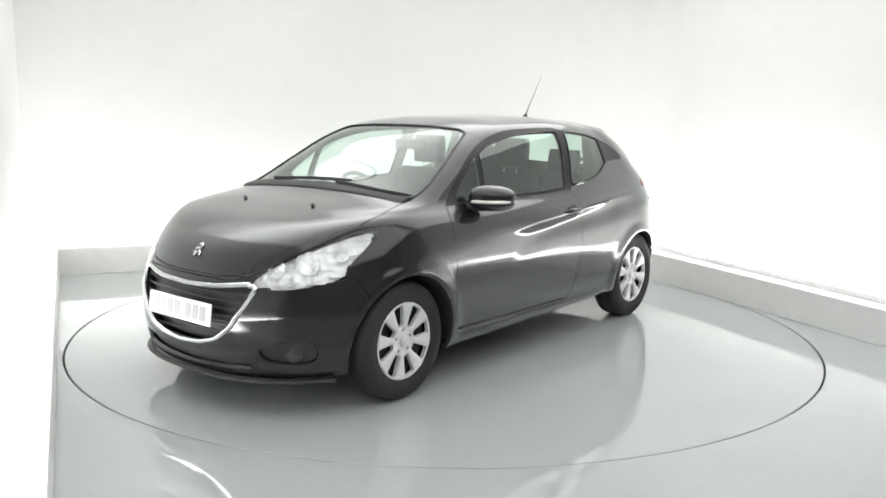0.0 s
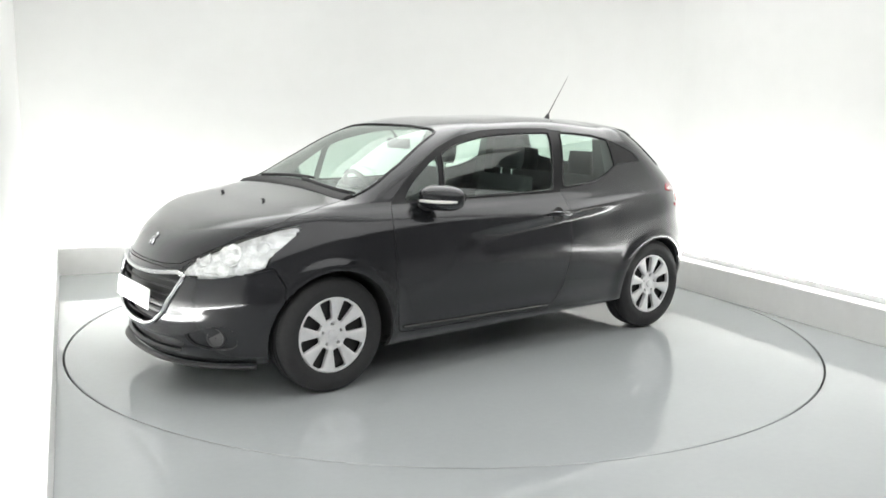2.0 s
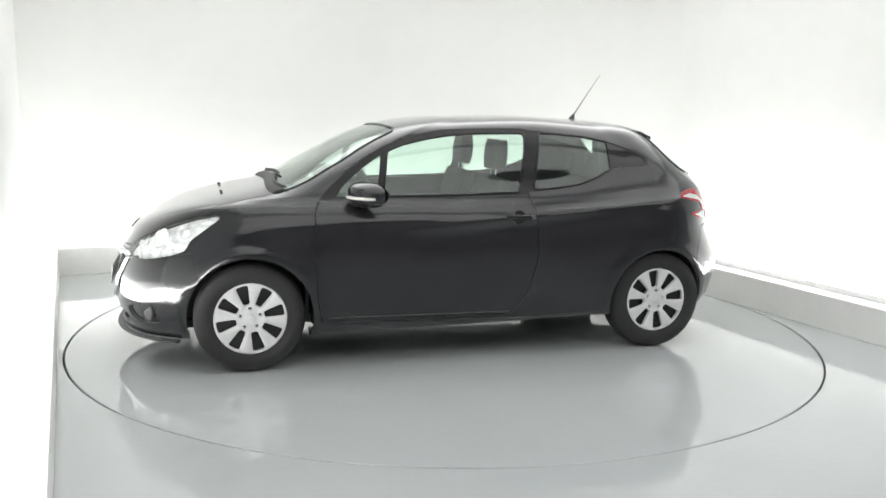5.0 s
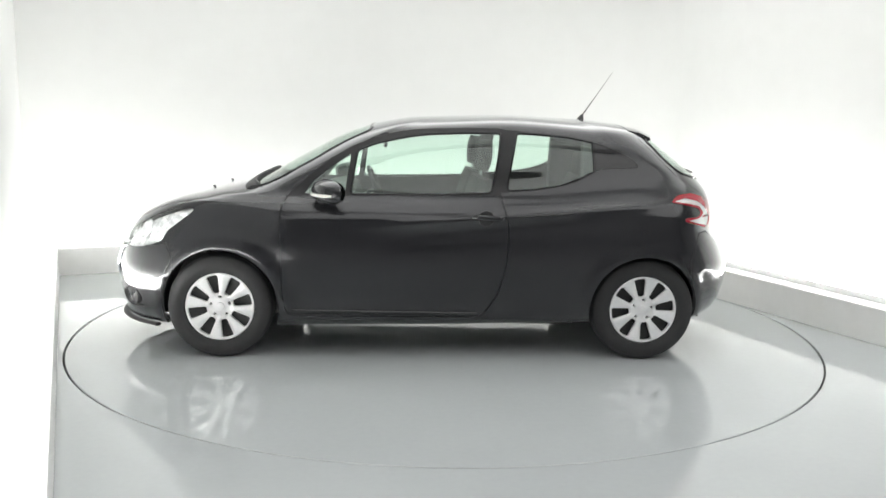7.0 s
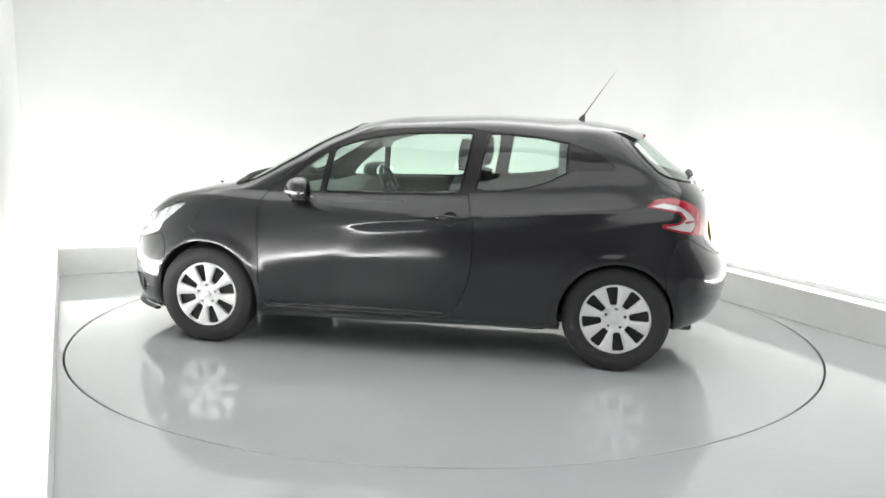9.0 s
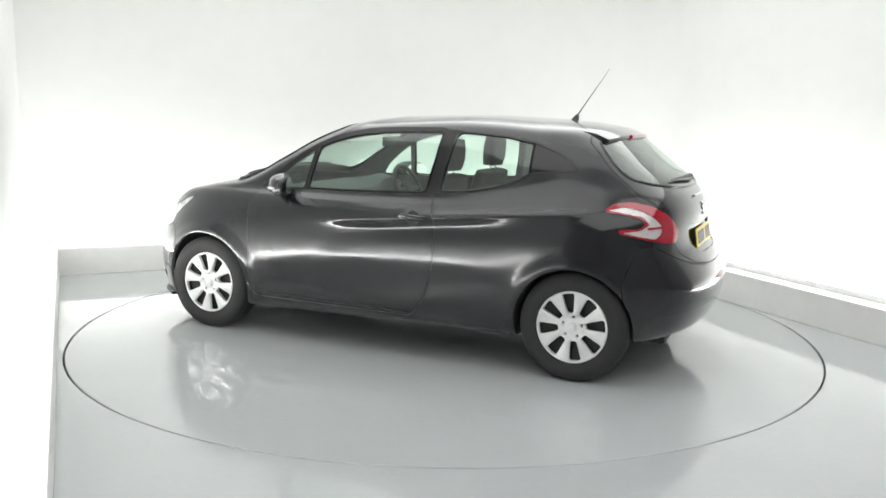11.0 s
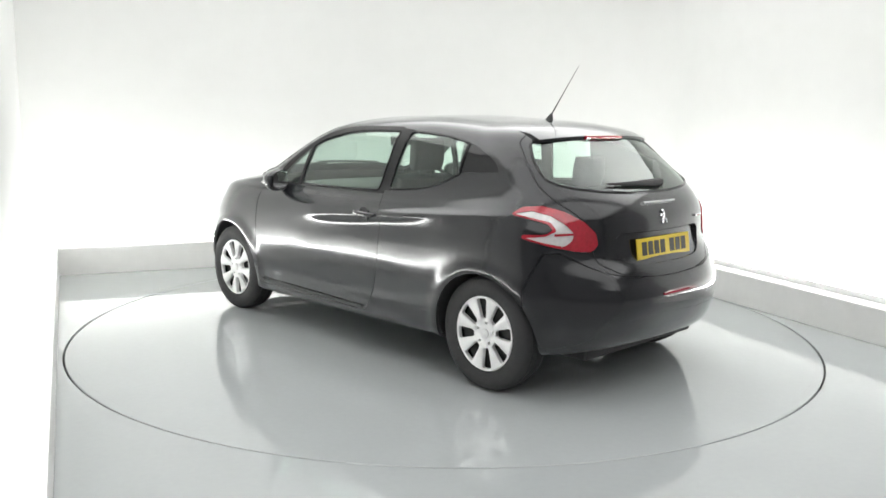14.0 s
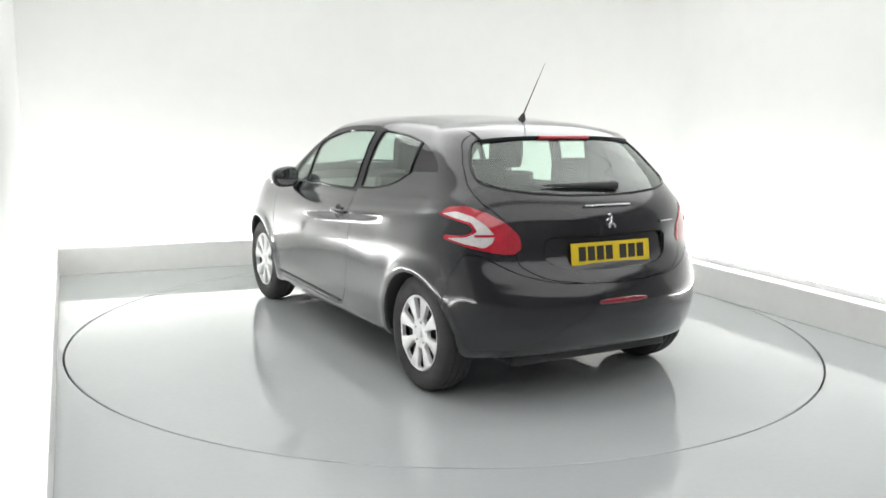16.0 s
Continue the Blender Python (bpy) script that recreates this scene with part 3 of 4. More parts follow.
TAILGATE = [(-0.1, 0.632), (0.20, 0.640), (0.42, 0.668), (0.535, 0.73), (0.545, 0.82), (0.55, 0.90), (0.60, 0.97), (0.655, 1.03), (0.665, 1.10), (0.625, 1.22), (0.57, 1.32), (0.50, 1.362),
            (0.30, 1.372), (-0.1, 1.376)]
PLATE_BAY = [(-0.1, 0.700), (0.20, 0.702), (0.33, 0.715), (0.40, 0.755), (0.40, 0.850), (0.36, 0.868), (0.0, 0.862), (-0.1, 0.862)]
FRONT_BUMPER = [(1.525, 0.10), (1.545, 0.45), (1.54, 0.60), (1.58, 0.685), (1.70, 0.66), (2.3, 0.652), (2.3, 0.10)]
REAR_BUMPER = [(-1.525, 0.10), (-1.545, 0.45), (-1.54, 0.60), (-1.60, 0.775), (-1.66, 0.78), (-1.78, 0.70), (-1.88, 0.645), (-2.3, 0.62), (-2.3, 0.10)]


def arch(sign):
    out = []
    for k in range(40):
        a = 2 * math.pi * k / 40
        out.append((sign * WHEEL_X + ARCH[sign] * math.cos(a), WHEEL_Z + ARCH[sign] * math.sin(a)))
    return out


def pick(src, regions):
    """A copy of the faces with these marks."""
    lay = src.faces.layers.int["region"]
    bm, seen = bmesh.new(), {}
    for f in src.faces:
        if f[lay] in regions:
            vs = []
            for v in f.verts:
                if v not in seen:
                    seen[v] = bm.verts.new(v.co)
                vs.append(seen[v])
            try:
                bm.faces.new(vs)
            except ValueError:
                pass
    bm.normal_update()
    return bm


def shrink(bm, amount):
    """Draw the border back by amount, so that a gap stays to the next panel."""
    move = {}
    for e in bm.edges:
        if e.is_boundary:
            f = e.link_faces[0]
            mid = (e.verts[0].co + e.verts[1].co) / 2
            d = (e.verts[1].co - e.verts[0].co).cross(f.normal)
            if d.length < 1e-9 or (abs(e.verts[0].co.y) < 1e-4 and abs(e.verts[1].co.y) < 1e-4):
                continue
            if d.dot(f.calc_center_median() - mid) < 0:
                d = -d
            for v in e.verts:
                move[v] = move.get(v, Vector()) + d
    for v, d in move.items():
        if d.length > 1e-6:
            d = d.normalized() * amount
            if abs(v.co.y) < 1e-4:
                d.y = 0
            v.co += d


def sink(bm, depth):
    for v in bm.verts:
        d = smooth_normal(v.co) * depth
        if abs(v.co.y) < 1e-4:
            d.y = 0
        v.co -= d


def flipped(bm):
    """The mirror image on the other side of the car."""
    out = bm.copy()
    for v in out.verts:
        v.co.y = -v.co.y
    bmesh.ops.reverse_faces(out, faces=out.faces[:])
    return out


def both(bm):
    """One mesh of a half and its mirror image."""
    geo = bmesh.ops.duplicate(bm, geom=bm.verts[:] + bm.edges[:] + bm.faces[:])["geom"]
    fs = [g for g in geo if isinstance(g, bmesh.types.BMFace)]
    for g in geo:
        if isinstance(g, bmesh.types.BMVert):
            g.co.y = -g.co.y
    bmesh.ops.reverse_faces(bm, faces=fs)
    bmesh.ops.remove_doubles(bm, verts=[v for v in bm.verts if abs(v.co.y) < 2e-4], dist=0.0005)
    return bm


def skin(name, bm, mats, parent, label="", rim=0.0):
    """A piece of the body's surface as a part, with the surface's own normals; rim folds its border inwards."""
    if rim:
        edges = [e for e in bm.edges if e.is_boundary]
        ext = bmesh.ops.extrude_edge_only(bm, edges=edges)["geom"]
        for g in ext:
            if isinstance(g, bmesh.types.BMVert):
                g.co -= smooth_normal(g.co) * rim
            elif isinstance(g, bmesh.types.BMFace):
                g.material_index = 1
    me = bpy.data.meshes.new(name)
    bm.to_mesh(me)
    bm.free()
    for m in mats if isinstance(mats, (list, tuple)) else [mats]:
        me.materials.append(m)
    me.polygons.foreach_set("use_smooth", [True] * len(me.polygons))
    me.normals_split_custom_set_from_vertices([smooth_normal(v.co) for v in me.vertices])
    ob = new(name, me)
    ob.parent = parent
    if label:
        tagged(ob, label)
    return ob


def outline(bm, closed_only=True):
    """The border of a patch as a loop of points."""
    es = [e for e in bm.edges if e.is_boundary]
    link = {}
    for e in es:
        for a, b in ((e.verts[0], e.verts[1]), (e.verts[1], e.verts[0])):
            link.setdefault(a, []).append(b)
    best, left = [], set(link)
    while left:
        v = next((u for u in left if len(link[u]) == 1), None) or next(iter(left))
        loop, prev = [v], None
        left.discard(v)
        while True:
            nxt = [u for u in link[loop[-1]] if u in left]
            if not nxt:
                break
            loop.append(nxt[0])
            left.discard(nxt[0])
        if len(loop) > len(best):
            best = loop
    return [v.co.copy() for v in best]


CAR = new("car")
tagged(CAR, "black three-door hatchback with silver wheel covers, parked on the turntable", "car")
SIDES = ((1, lambda b: b), (-1, flipped))


def build_body():
    bm = body_half()
    side = lambda c: c.y > 0.42
    everywhere = lambda c: True
    cut(bm, arch(1), X, Z, lambda c: c.y > 0.25, 1)
    cut(bm, arch(-1), X, Z, lambda c: c.y > 0.25, 1)
    cut(bm, FRONT_BUMPER, X, Z, lambda c: c.x > 1.3, 14, {0})
    cut(bm, REAR_BUMPER, X, Z, lambda c: c.x < -1.3, 15, {0})
    cut(bm, rounded(DOOR, 0.04), X, Z, side, 5, {0})
    cut(bm, rounded(DOOR_GLASS, 0.025), X, Z, side, 3, {0, 5})
    cut(bm, rounded(FRONT_LIGHT, 0.015), X, Z, side, 2, {0, 5})
    cut(bm, [(0.93, 0.970), (-0.50, 0.990), (-0.50, 1.50), (0.93, 1.50)], X, Z, side, 20, {5})
    cut(bm, rounded(QUARTER_GLASS, 0.03), X, Z, side, 4, {0})
    cut(bm, [(-0.36, 1.005), (-0.45, 1.008), (-0.49, 1.20), (-0.52, 1.362), (-0.40, 1.372)], X, Z, side, 21, {0})
    cut(bm, QUARTER_TIP, X, Z, side, 19, {4})
    cut(bm, BONNET, Y, Z, lambda c: c.x > 0.6, 10, {0, 14})
    cut(bm, rounded(HEADLIGHT, 0.02), HX, Z, lambda c: c.x > 1.1, 6, {0, 10, 14})
    cut(bm, rounded(WINDSCREEN, 0.02), Y, Z, lambda c: 0.12 < c.x < 1.3, 11, {0})
    cut(bm, rounded(TAILGATE, 0.03), Y, Z, lambda c: c.x < -1.2, 12, {0, 15})
    cut(bm, rounded(TAILLIGHT, 0.015), TX, Z, lambda c: c.x < -1.1, 7, {0, 12, 15})
    cut(bm, rounded(TAIL_WHITE, 0.012), TX, Z, lambda c: c.x < -1.1, 16, {7})
    cut(bm, TAIL_BAR, TX, Z, lambda c: c.x < -1.1, 7, {16})
    cut(bm, rounded(REAR_GLASS, 0.03), Y, Z, lambda c: c.x < -1.2, 13, {12})
    cut(bm, rounded(PLATE_BAY, 0.03), Y, Z, lambda c: c.x < -1.5, 17, {12})
    cut(bm, rounded(GRILLE, 0.02), Y, Z, lambda c: c.x > 1.5, 8, {14})
    cut(bm, LOWER_INTAKE, Y, Z, lambda c: c.x > 1.5, 9, {14})
    cut(bm, rounded(FOG, 0.03), Y, Z, lambda c: c.x > 1.5, 18, {14})
    tree = BVHTree.FromBMesh(bm)
    # dark lining inside the shell
    b = pick(bm, {0, 5, 12, 14, 15, 10, 19, 20, 21})
    sink(b, 0.02)
    bmesh.ops.reverse_faces(b, faces=b.faces[:])
    part("inner_lining", both(b), M_INNER, CAR, "dark inner lining of the car")

    def panel(name, regions, parent=CAR, label="", gap=0.0028, depth=0.016, whole=True):
        b = pick(bm, regions)
        if gap:
            shrink(b, gap)
        if whole:
            return skin(name, both(b), [M_PAINT, M_PLASTIC], parent, label, depth)
        out = []
        for s, f in SIDES:
            out.append(skin(name, f(b) if s < 0 else b.copy(), [M_PAINT, M_PLASTIC], parent, label, depth))
        b.free()
        return out

    panel("body_shell", {0}, label="gloss black painted body shell")
    panel("bonnet", {10}, label="gloss black rounded bonnet")
    panel("front_bumper", {14}, label="gloss black front bumper")
    panel("rear_bumper", {15}, label="gloss black rear bumper")
    tailgate = panel("tailgate", {12}, label="gloss black tailgate")
    doors = panel("door", {5}, whole=False, label="gloss black front door")

    def pane(name, regions, parent, label, whole=False, depth=0.003, mats=M_GLASS):
        b = pick(bm, regions)
        sink(b, depth)
        if whole:
            obs = [skin(name, both(b), mats, parent, label)]
        else:
            obs = [skin(name, flipped(b) if s < 0 else b.copy(), mats, parent[0 if s > 0 else 1] if isinstance(parent, list) else parent, label) for s, _ in SIDES]
            b.free()
        return obs
    pane("windscreen", {11}, CAR, "pale green tinted windscreen", True)
    pane("rear_window", {13}, tailgate, "green tinted rear window", True)
    pane("door_window", {3}, doors, "green tinted door glass")
    pane("front_quarter_light", {2}, doors, "small three-cornered glass")
    pane("quarter_window", {4}, CAR, "green tinted rear side glass")

    pane("window_frame", {20}, doors, "satin black door window frame", depth=0.001, mats=[M_SATIN, M_INNER])
    pane("pillar_cover", {21}, CAR, "satin black pillar cover", depth=0.001, mats=[M_SATIN, M_INNER])
    pane("quarter_trim", {19}, CAR, "gloss black window trim", mats=[M_GLOSSBLACK, M_INNER])
    # rubber seals round the side glass
    for region, parents, name in ((3, doors, "window_seal"), (4, [CAR, CAR], "window_seal"), (11, None, "windscreen_seal"), (13, None, "rear_window_seal")):
        b = pick(bm, {region})
        if parents is None:
            b = both(b)
            loop = outline(b)
            t = bmesh.new()
            tube(t, loop, 0.0075, 6, True)
            part(name, t, M_GLOSSBLACK, CAR if region == 11 else tailgate)
        else:
            loop = outline(b)
            for s, _ in SIDES:
                t = bmesh.new()
                tube(t, [(q.x, s * q.y, q.z) for q in loop], 0.0065, 6, True)
                part(name, t, M_GLOSSBLACK, parents[0 if s > 0 else 1])
        b.free()

    # lamps: a clear cover over a sunken reflector; red rear lamps with a pale claw
    for s, _ in SIDES:
        root = new("headlight")
        root.parent = CAR
        tagged(root, "large swept-back clear headlight")
        b = pick(bm, {6})
        lens = flipped(b) if s < 0 else b.copy()
        skin("lens", lens, M_LENS, root, "clear plastic lamp cover")
        bmesh.ops.triangulate(b, faces=b.faces[:])
        bmesh.ops.remove_doubles(b, verts=b.verts[:], dist=0.016)
        sink(b, 0.028)
        rnd = random.Random(5)
        for v in b.verts:
            if not v.is_boundary:
                v.co += smooth_normal(v.co) * rnd.uniform(-0.009, 0.009)
        part("reflector", flipped(b) if s < 0 else b.copy(), M_REFLECTOR, root, "bright faceted silvery reflector", False)
        b.free()
        for cx, cy, cz, r in ((1.72, 0.60, 0.735, 0.062), (1.79, 0.48, 0.69, 0.045), (1.60, 0.70, 0.78, 0.035)):
            hit = tree.find_nearest(Vector((cx, cy, cz)))
            t = bmesh.new()
            lathe(t, [(r, 0.0), (r * 0.97, 0.004), (r * 0.85, -0.004), (r * 0.55, -0.02), (r * 0.2, -0.026), (0.004, -0.022)], "z", 28)
            m = Vector(hit[1]).to_track_quat("Z", "Y").to_matrix().to_4x4()
            bmesh.ops.transform(t, matrix=Matrix.Translation(Vector(hit[0]) - Vector(hit[1]) * 0.014) @ m, verts=t.verts[:])
            part("lamp_bowl", flipped(t) if s < 0 else t.copy(), M_REFLECTOR, root)
            t.free()
        root = new("tail_light")
        root.parent = CAR
        tagged(root, "red claw-shaped tail light with a clear middle")
        b = pick(bm, {7})
        sink(b, -0.006)
        skin("red_lens", flipped(b) if s < 0 else b.copy(), [M_RED, M_RED], root, "red plastic lens", 0.012)
        b.free()
        b = pick(bm, {16})
        sink(b, -0.001)
        skin("clear_lens", flipped(b) if s < 0 else b.copy(), M_CLEARLAMP, root, "clear plastic claw-shaped lens")
        b.free()

    # number plate bay, sunk into the tailgate
    b = both(pick(bm, {17}))
    rim = [e for e in b.edges if e.is_boundary]
    edge = {v: v.co.copy() for e in rim for v in e.verts}
    for v in b.verts:
        v.co.x += 0.008 + 0.016 * min(1.0, max(0.0, (v.co.z - 0.70) / 0.16))
    for g in bmesh.ops.extrude_edge_only(b, edges=rim)["geom"]:
        if isinstance(g, bmesh.types.BMVert):
            near = min(edge.values(), key=lambda c: (c.y - g.co.y) ** 2 + (c.z - g.co.z) ** 2)
            g.co = near + smooth_normal(near) * -0.001
    part("plate_recess", b, M_PAINT, tailgate, "gloss black number plate recess")

    # radiator grille: sunken backing, bars, chrome surround
    grille = new("grille")
    grille.parent = CAR
    tagged(grille, "black radiator grille with a chrome surround")
    b = both(pick(bm, {8}))
    full = outline(b)
    sink(b, 0.05)
    part("backing", b, M_PLASTIC, grille)
    t = bmesh.new()
    tube(t, [q + Vector((0.004, 0, 0)) for q in full], 0.0125, 8, True)
    part("chrome_surround", t, M_CHROME, grille, "bright chrome surround")

    def width_at(z):
        ys = []
        for (a0, b0), (a1, b1) in zip(GRILLE, GRILLE[1:]):
            if (b0 - z) * (b1 - z) <= 0 and b0 != b1:
                ys.append(a0 + (a1 - a0) * (z - b0) / (b1 - b0))
        return max(ys) if ys else 0.0
    for k in range(7):
        z = 0.372 + k * 0.037
        w = width_at(z) - 0.015
        pts = []
        for j in range(17):
            y = -w + 2 * w * j / 16
            h = tree.ray_cast(Vector((3, abs(y), z)), Vector((-1, 0, 0)))
            if h[0]:
                pts.append((h[0].x - 0.022, y, z))
        t = bmesh.new()
        tube(t, pts, 0.008, 6, False, 0.6)
        part("grille_bar", t, M_PLASTIC, grille)
    b = pick(bm, {9})
    sink(b, 0.035)
    part("lower_intake", both(b), M_PLASTIC, CAR, "black plastic lower air intake")
    b = pick(bm, {18})
    sink(b, 0.016)
    for s, _ in SIDES:
        skin("fog_lamp_recess", flipped(b) if s < 0 else b.copy(), M_PAINT, CAR, "gloss black fog lamp recess")
        h = tree.ray_cast(Vector((3, 0.615, 0.33)), Vector((-1, 0, 0)))
        t = bmesh.new()
        lathe(t, [(0.052, -0.02), (0.052, 0.006), (0.046, 0.01), (0.04, 0.004), (0.004, 0.006)], "z", 28)
        q = Vector((0.8, 0.6, 0)).to_track_quat("Z", "Y").to_matrix().to_4x4()
        bmesh.ops.transform(t, matrix=Matrix.Translation(h[0] - Vector((0.018, 0.008, 0))) @ q, verts=t.verts[:])
        part("fog_lamp_blank", flipped(t) if s < 0 else t.copy(), M_PLASTIC, CAR, "round black blanking cover")
        t.free()
    b.free()
    # chin spoiler
    pts = []
    for j in range(33):
        y = -0.72 + 1.44 * j / 32
        h = tree.ray_cast(Vector((3, abs(y), 0.20)), Vector((-1, 0, 0)))
        if h[0]:
            pts.append((h[0].x + 0.012, y, 0.178))
    t = bmesh.new()
    tube(t, pts, 0.022, 8, False, 0.5)
    part("chin_spoiler", t, M_PLASTIC, CAR, "matt black chin spoiler")
    return bm, tree, doors, tailgate


BODY, TREE, DOORS, TAILGATE_OB = build_body()


def surf(x, z, s=1):
    """The place and normal of the car's side at x, z."""
    h = TREE.ray_cast(Vector((x, 2, z)), Vector((0, -1, 0)))
    return Vector((h[0].x, s * h[0].y, h[0].z)), Vector((h[1].x, s * h[1].y, h[1].z))


def nose(y, z, back=False):
    h = TREE.ray_cast(Vector((-3 if back else 3, abs(y), z)), Vector((1 if back else -1, 0, 0)))
    return Vector((h[0].x, y, z)), Vector((h[1].x, h[1].y if y >= 0 else -h[1].y, h[1].z))


def top(x, y):
    h = TREE.ray_cast(Vector((x, abs(y), 3)), Vector((0, 0, -1)))
    return Vector((x, y, h[0].z)), Vector((h[1].x, h[1].y if y >= 0 else -h[1].y, h[1].z))


# ---------------------------------------------------------------- wheels
def wheel_meshes():
    bm = bmesh.new()
    prof = [(0.200, -0.085), (0.215, -0.092), (0.255, -0.094), (0.288, -0.088), (0.303, -0.075), (0.309, -0.05), (0.310, -0.045), (0.304, -0.042), (0.304, -0.036), (0.311, -0.033),
            (0.311, -0.004), (0.305, -0.002), (0.305, 0.004), (0.311, 0.006), (0.311, 0.033), (0.304, 0.036), (0.304, 0.042), (0.310, 0.045), (0.309, 0.05), (0.303, 0.075),
            (0.290, 0.087), (0.284, 0.0885), (0.280, 0.0915), (0.255, 0.094), (0.235, 0.0945), (0.232, 0.0925), (0.215, 0.092), (0.206, 0.086), (0.200, 0.078)]
    lathe(bm, prof, "y", 72)
    tyre = finish("tyre", bm, M_RUBBER)
    bm = bmesh.new()
    lathe(bm, [(0.202, -0.08), (0.195, -0.07), (0.185, 0.0), (0.19, 0.04), (0.15, 0.035), (0.10, 0.03), (0.001, 0.03)], "y", 48)
    rim = finish("rim", bm, M_STEEL)
    # cover with eight narrow slots between broad spokes
    bm = bmesh.new()
    slot_in, slot_out = 0.080, 0.190
    levels = [(0.022, 0.074), (0.034, 0.070), (0.050, 0.071), (0.064, 0.073), (0.072, 0.075), (slot_in, 0.077), (0.088, 0.078), (0.110, 0.079),
              (0.130, 0.080), (0.150, 0.081), (0.168, 0.082), (0.183, 0.083), (slot_out, 0.083), (0.196, 0.084), (0.202, 0.083), (0.207, 0.077)]

    def slot_half(r):
        q = min(slot_out, max(slot_in, r))
        w = 0.018 + 0.018 * (q - slot_in) / (slot_out - slot_in)
        return w / q * (0.6 if r < 0.085 else 0.78 if r > 0.185 else 1.0)
    rings = []
    for r, h in levels:
        ring = []
        o = slot_half(r)
        for sector in range(8):
            for k in range(12):
                if k <= 4:
                    a, rise = o * (k - 2) / 2, -0.002
                else:
                    v = (k - 4) / 8
                    a, rise = o + (math.pi / 4 - 2 * o) * v, 0.006 * (1 - (2 * v - 1) ** 2)
                a += sector * math.pi / 4
                ring.append(bm.verts.new((r * math.cos(a), h + (rise if 0.07 < r < 0.198 else 0), r * math.sin(a))))
        rings.append(ring)
    mid = bm.verts.new((0, 0.076, 0))
    seg = 96
    for k in range(seg):
        bm.faces.new((mid, rings[0][k], rings[0][(k + 1) % seg]))
    for i in range(len(rings) - 1):
        r = (levels[i][0] + levels[i + 1][0]) / 2
        for k in range(seg):
            if slot_in < r < slot_out and k % 12 < 4:
                continue
            a5 = (k / seg * 5) % 1
            if 0.05 < r < 0.066 and abs(a5 - 0.5) < 0.12:
                continue
            bm.faces.new((rings[i][k], rings[i + 1][k], rings[i + 1][(k + 1) % seg], rings[i][(k + 1) % seg]))
    bmesh.ops.delete(bm, geom=[v for v in bm.verts if not v.link_faces], context="VERTS")
    bmesh.ops.recalc_face_normals(bm, faces=bm.faces)
    if sum(f.normal.y for f in bm.faces) < 0:
        bmesh.ops.reverse_faces(bm, faces=bm.faces[:])
    edge = [e for e in bm.edges if e.is_boundary]
    ext = bmesh.ops.extrude_edge_only(bm, edges=edge)["geom"]
    for g in ext:
        if isinstance(g, bmesh.types.BMVert):
            g.co.y -= 0.022
    bmesh.ops.recalc_face_normals(bm, faces=bm.faces)
    cover = finish("wheel_cover", bm, M_SILVER)
    bm = bmesh.new()
    lathe(bm, [(0.026, 0.070), (0.026, 0.078), (0.022, 0.081), (0.001, 0.0815)], "y", 28)
    cap = finish("hub_cap", bm, M_SILVER)
    return tyre, rim, cover, cap


TYRE, RIM, COVER, CAP = wheel_meshes()


def build_wheels():
    for sx in (1, -1):
        for sy in (1, -1):
            w = new("wheel")
            w.parent = CAR
            w.matrix_basis = pose(sx * WHEEL_X, sy * WHEEL_Y, WHEEL_Z + 0.004, 0, 0, 0 if sy > 0 else 180)
            tagged(w, "road wheel with a silver eight-spoke cover")
            for name, me, label in (("tyre", TYRE, "black rubber tyre"), ("rim", RIM, "black steel rim"), ("wheel_cover", COVER, "silver eight-spoke plastic cover"), ("hub_cap", CAP, "")):
                o = new(name, me)
                o.parent = w
                if name == "wheel_cover" or name == "hub_cap":
                    o.matrix_basis = pose(0, 0, 0, 0, 14 if sx > 0 else 8, 0)
                if label:
                    tagged(o, label)
            # liner of the wheel arch
            bm = bmesh.new()
            n = 24
            rows = []
            for y in (0.50, None):
                row = []
                for k in range(n + 1):
                    a = math.pi * (1.1 * k / n - 0.05)
                    px, pz = sx * WHEEL_X + (ARCH[sx] + 0.004) * math.cos(a), WHEEL_Z + (ARCH[sx] + 0.004) * math.sin(a)
                    row.append(bm.verts.new((px, sy * (y or surf(px, pz)[0].y - 0.012), pz)))
                rows.append(row)
            for k in range(n):
                bm.faces.new((rows[0][k], rows[0][k + 1], rows[1][k + 1], rows[1][k]))
            bm.faces.new(rows[0])
            part("arch_liner", bm, M_PLASTIC, CAR, "black plastic wheel arch liner")


# ---------------------------------------------------------------- outside fittings
def plate(name, y0, centre, normal, mat, ink, label, w=0.52, h=0.111):
    root = new(name)
    root.parent = CAR
    root.matrix_basis = Matrix.Translation(centre) @ normal.to_track_quat("Z", "Y").to_matrix().to_4x4()
    tagged(root, label)
    bm = bmesh.new()
    box(bm, -w / 2, w / 2, -h / 2, h / 2, 0, 0.006, 0.002)
    part("plate", bm, mat, root)
    x = -w / 2 + 0.045
    for k in range(7):
        if k == 4:
            x += 0.033
        bm = bmesh.new()
        box(bm, x, x + 0.046, -0.036, 0.036, 0.006, 0.0075)
        part("bar", bm, ink, root)
        x += 0.059


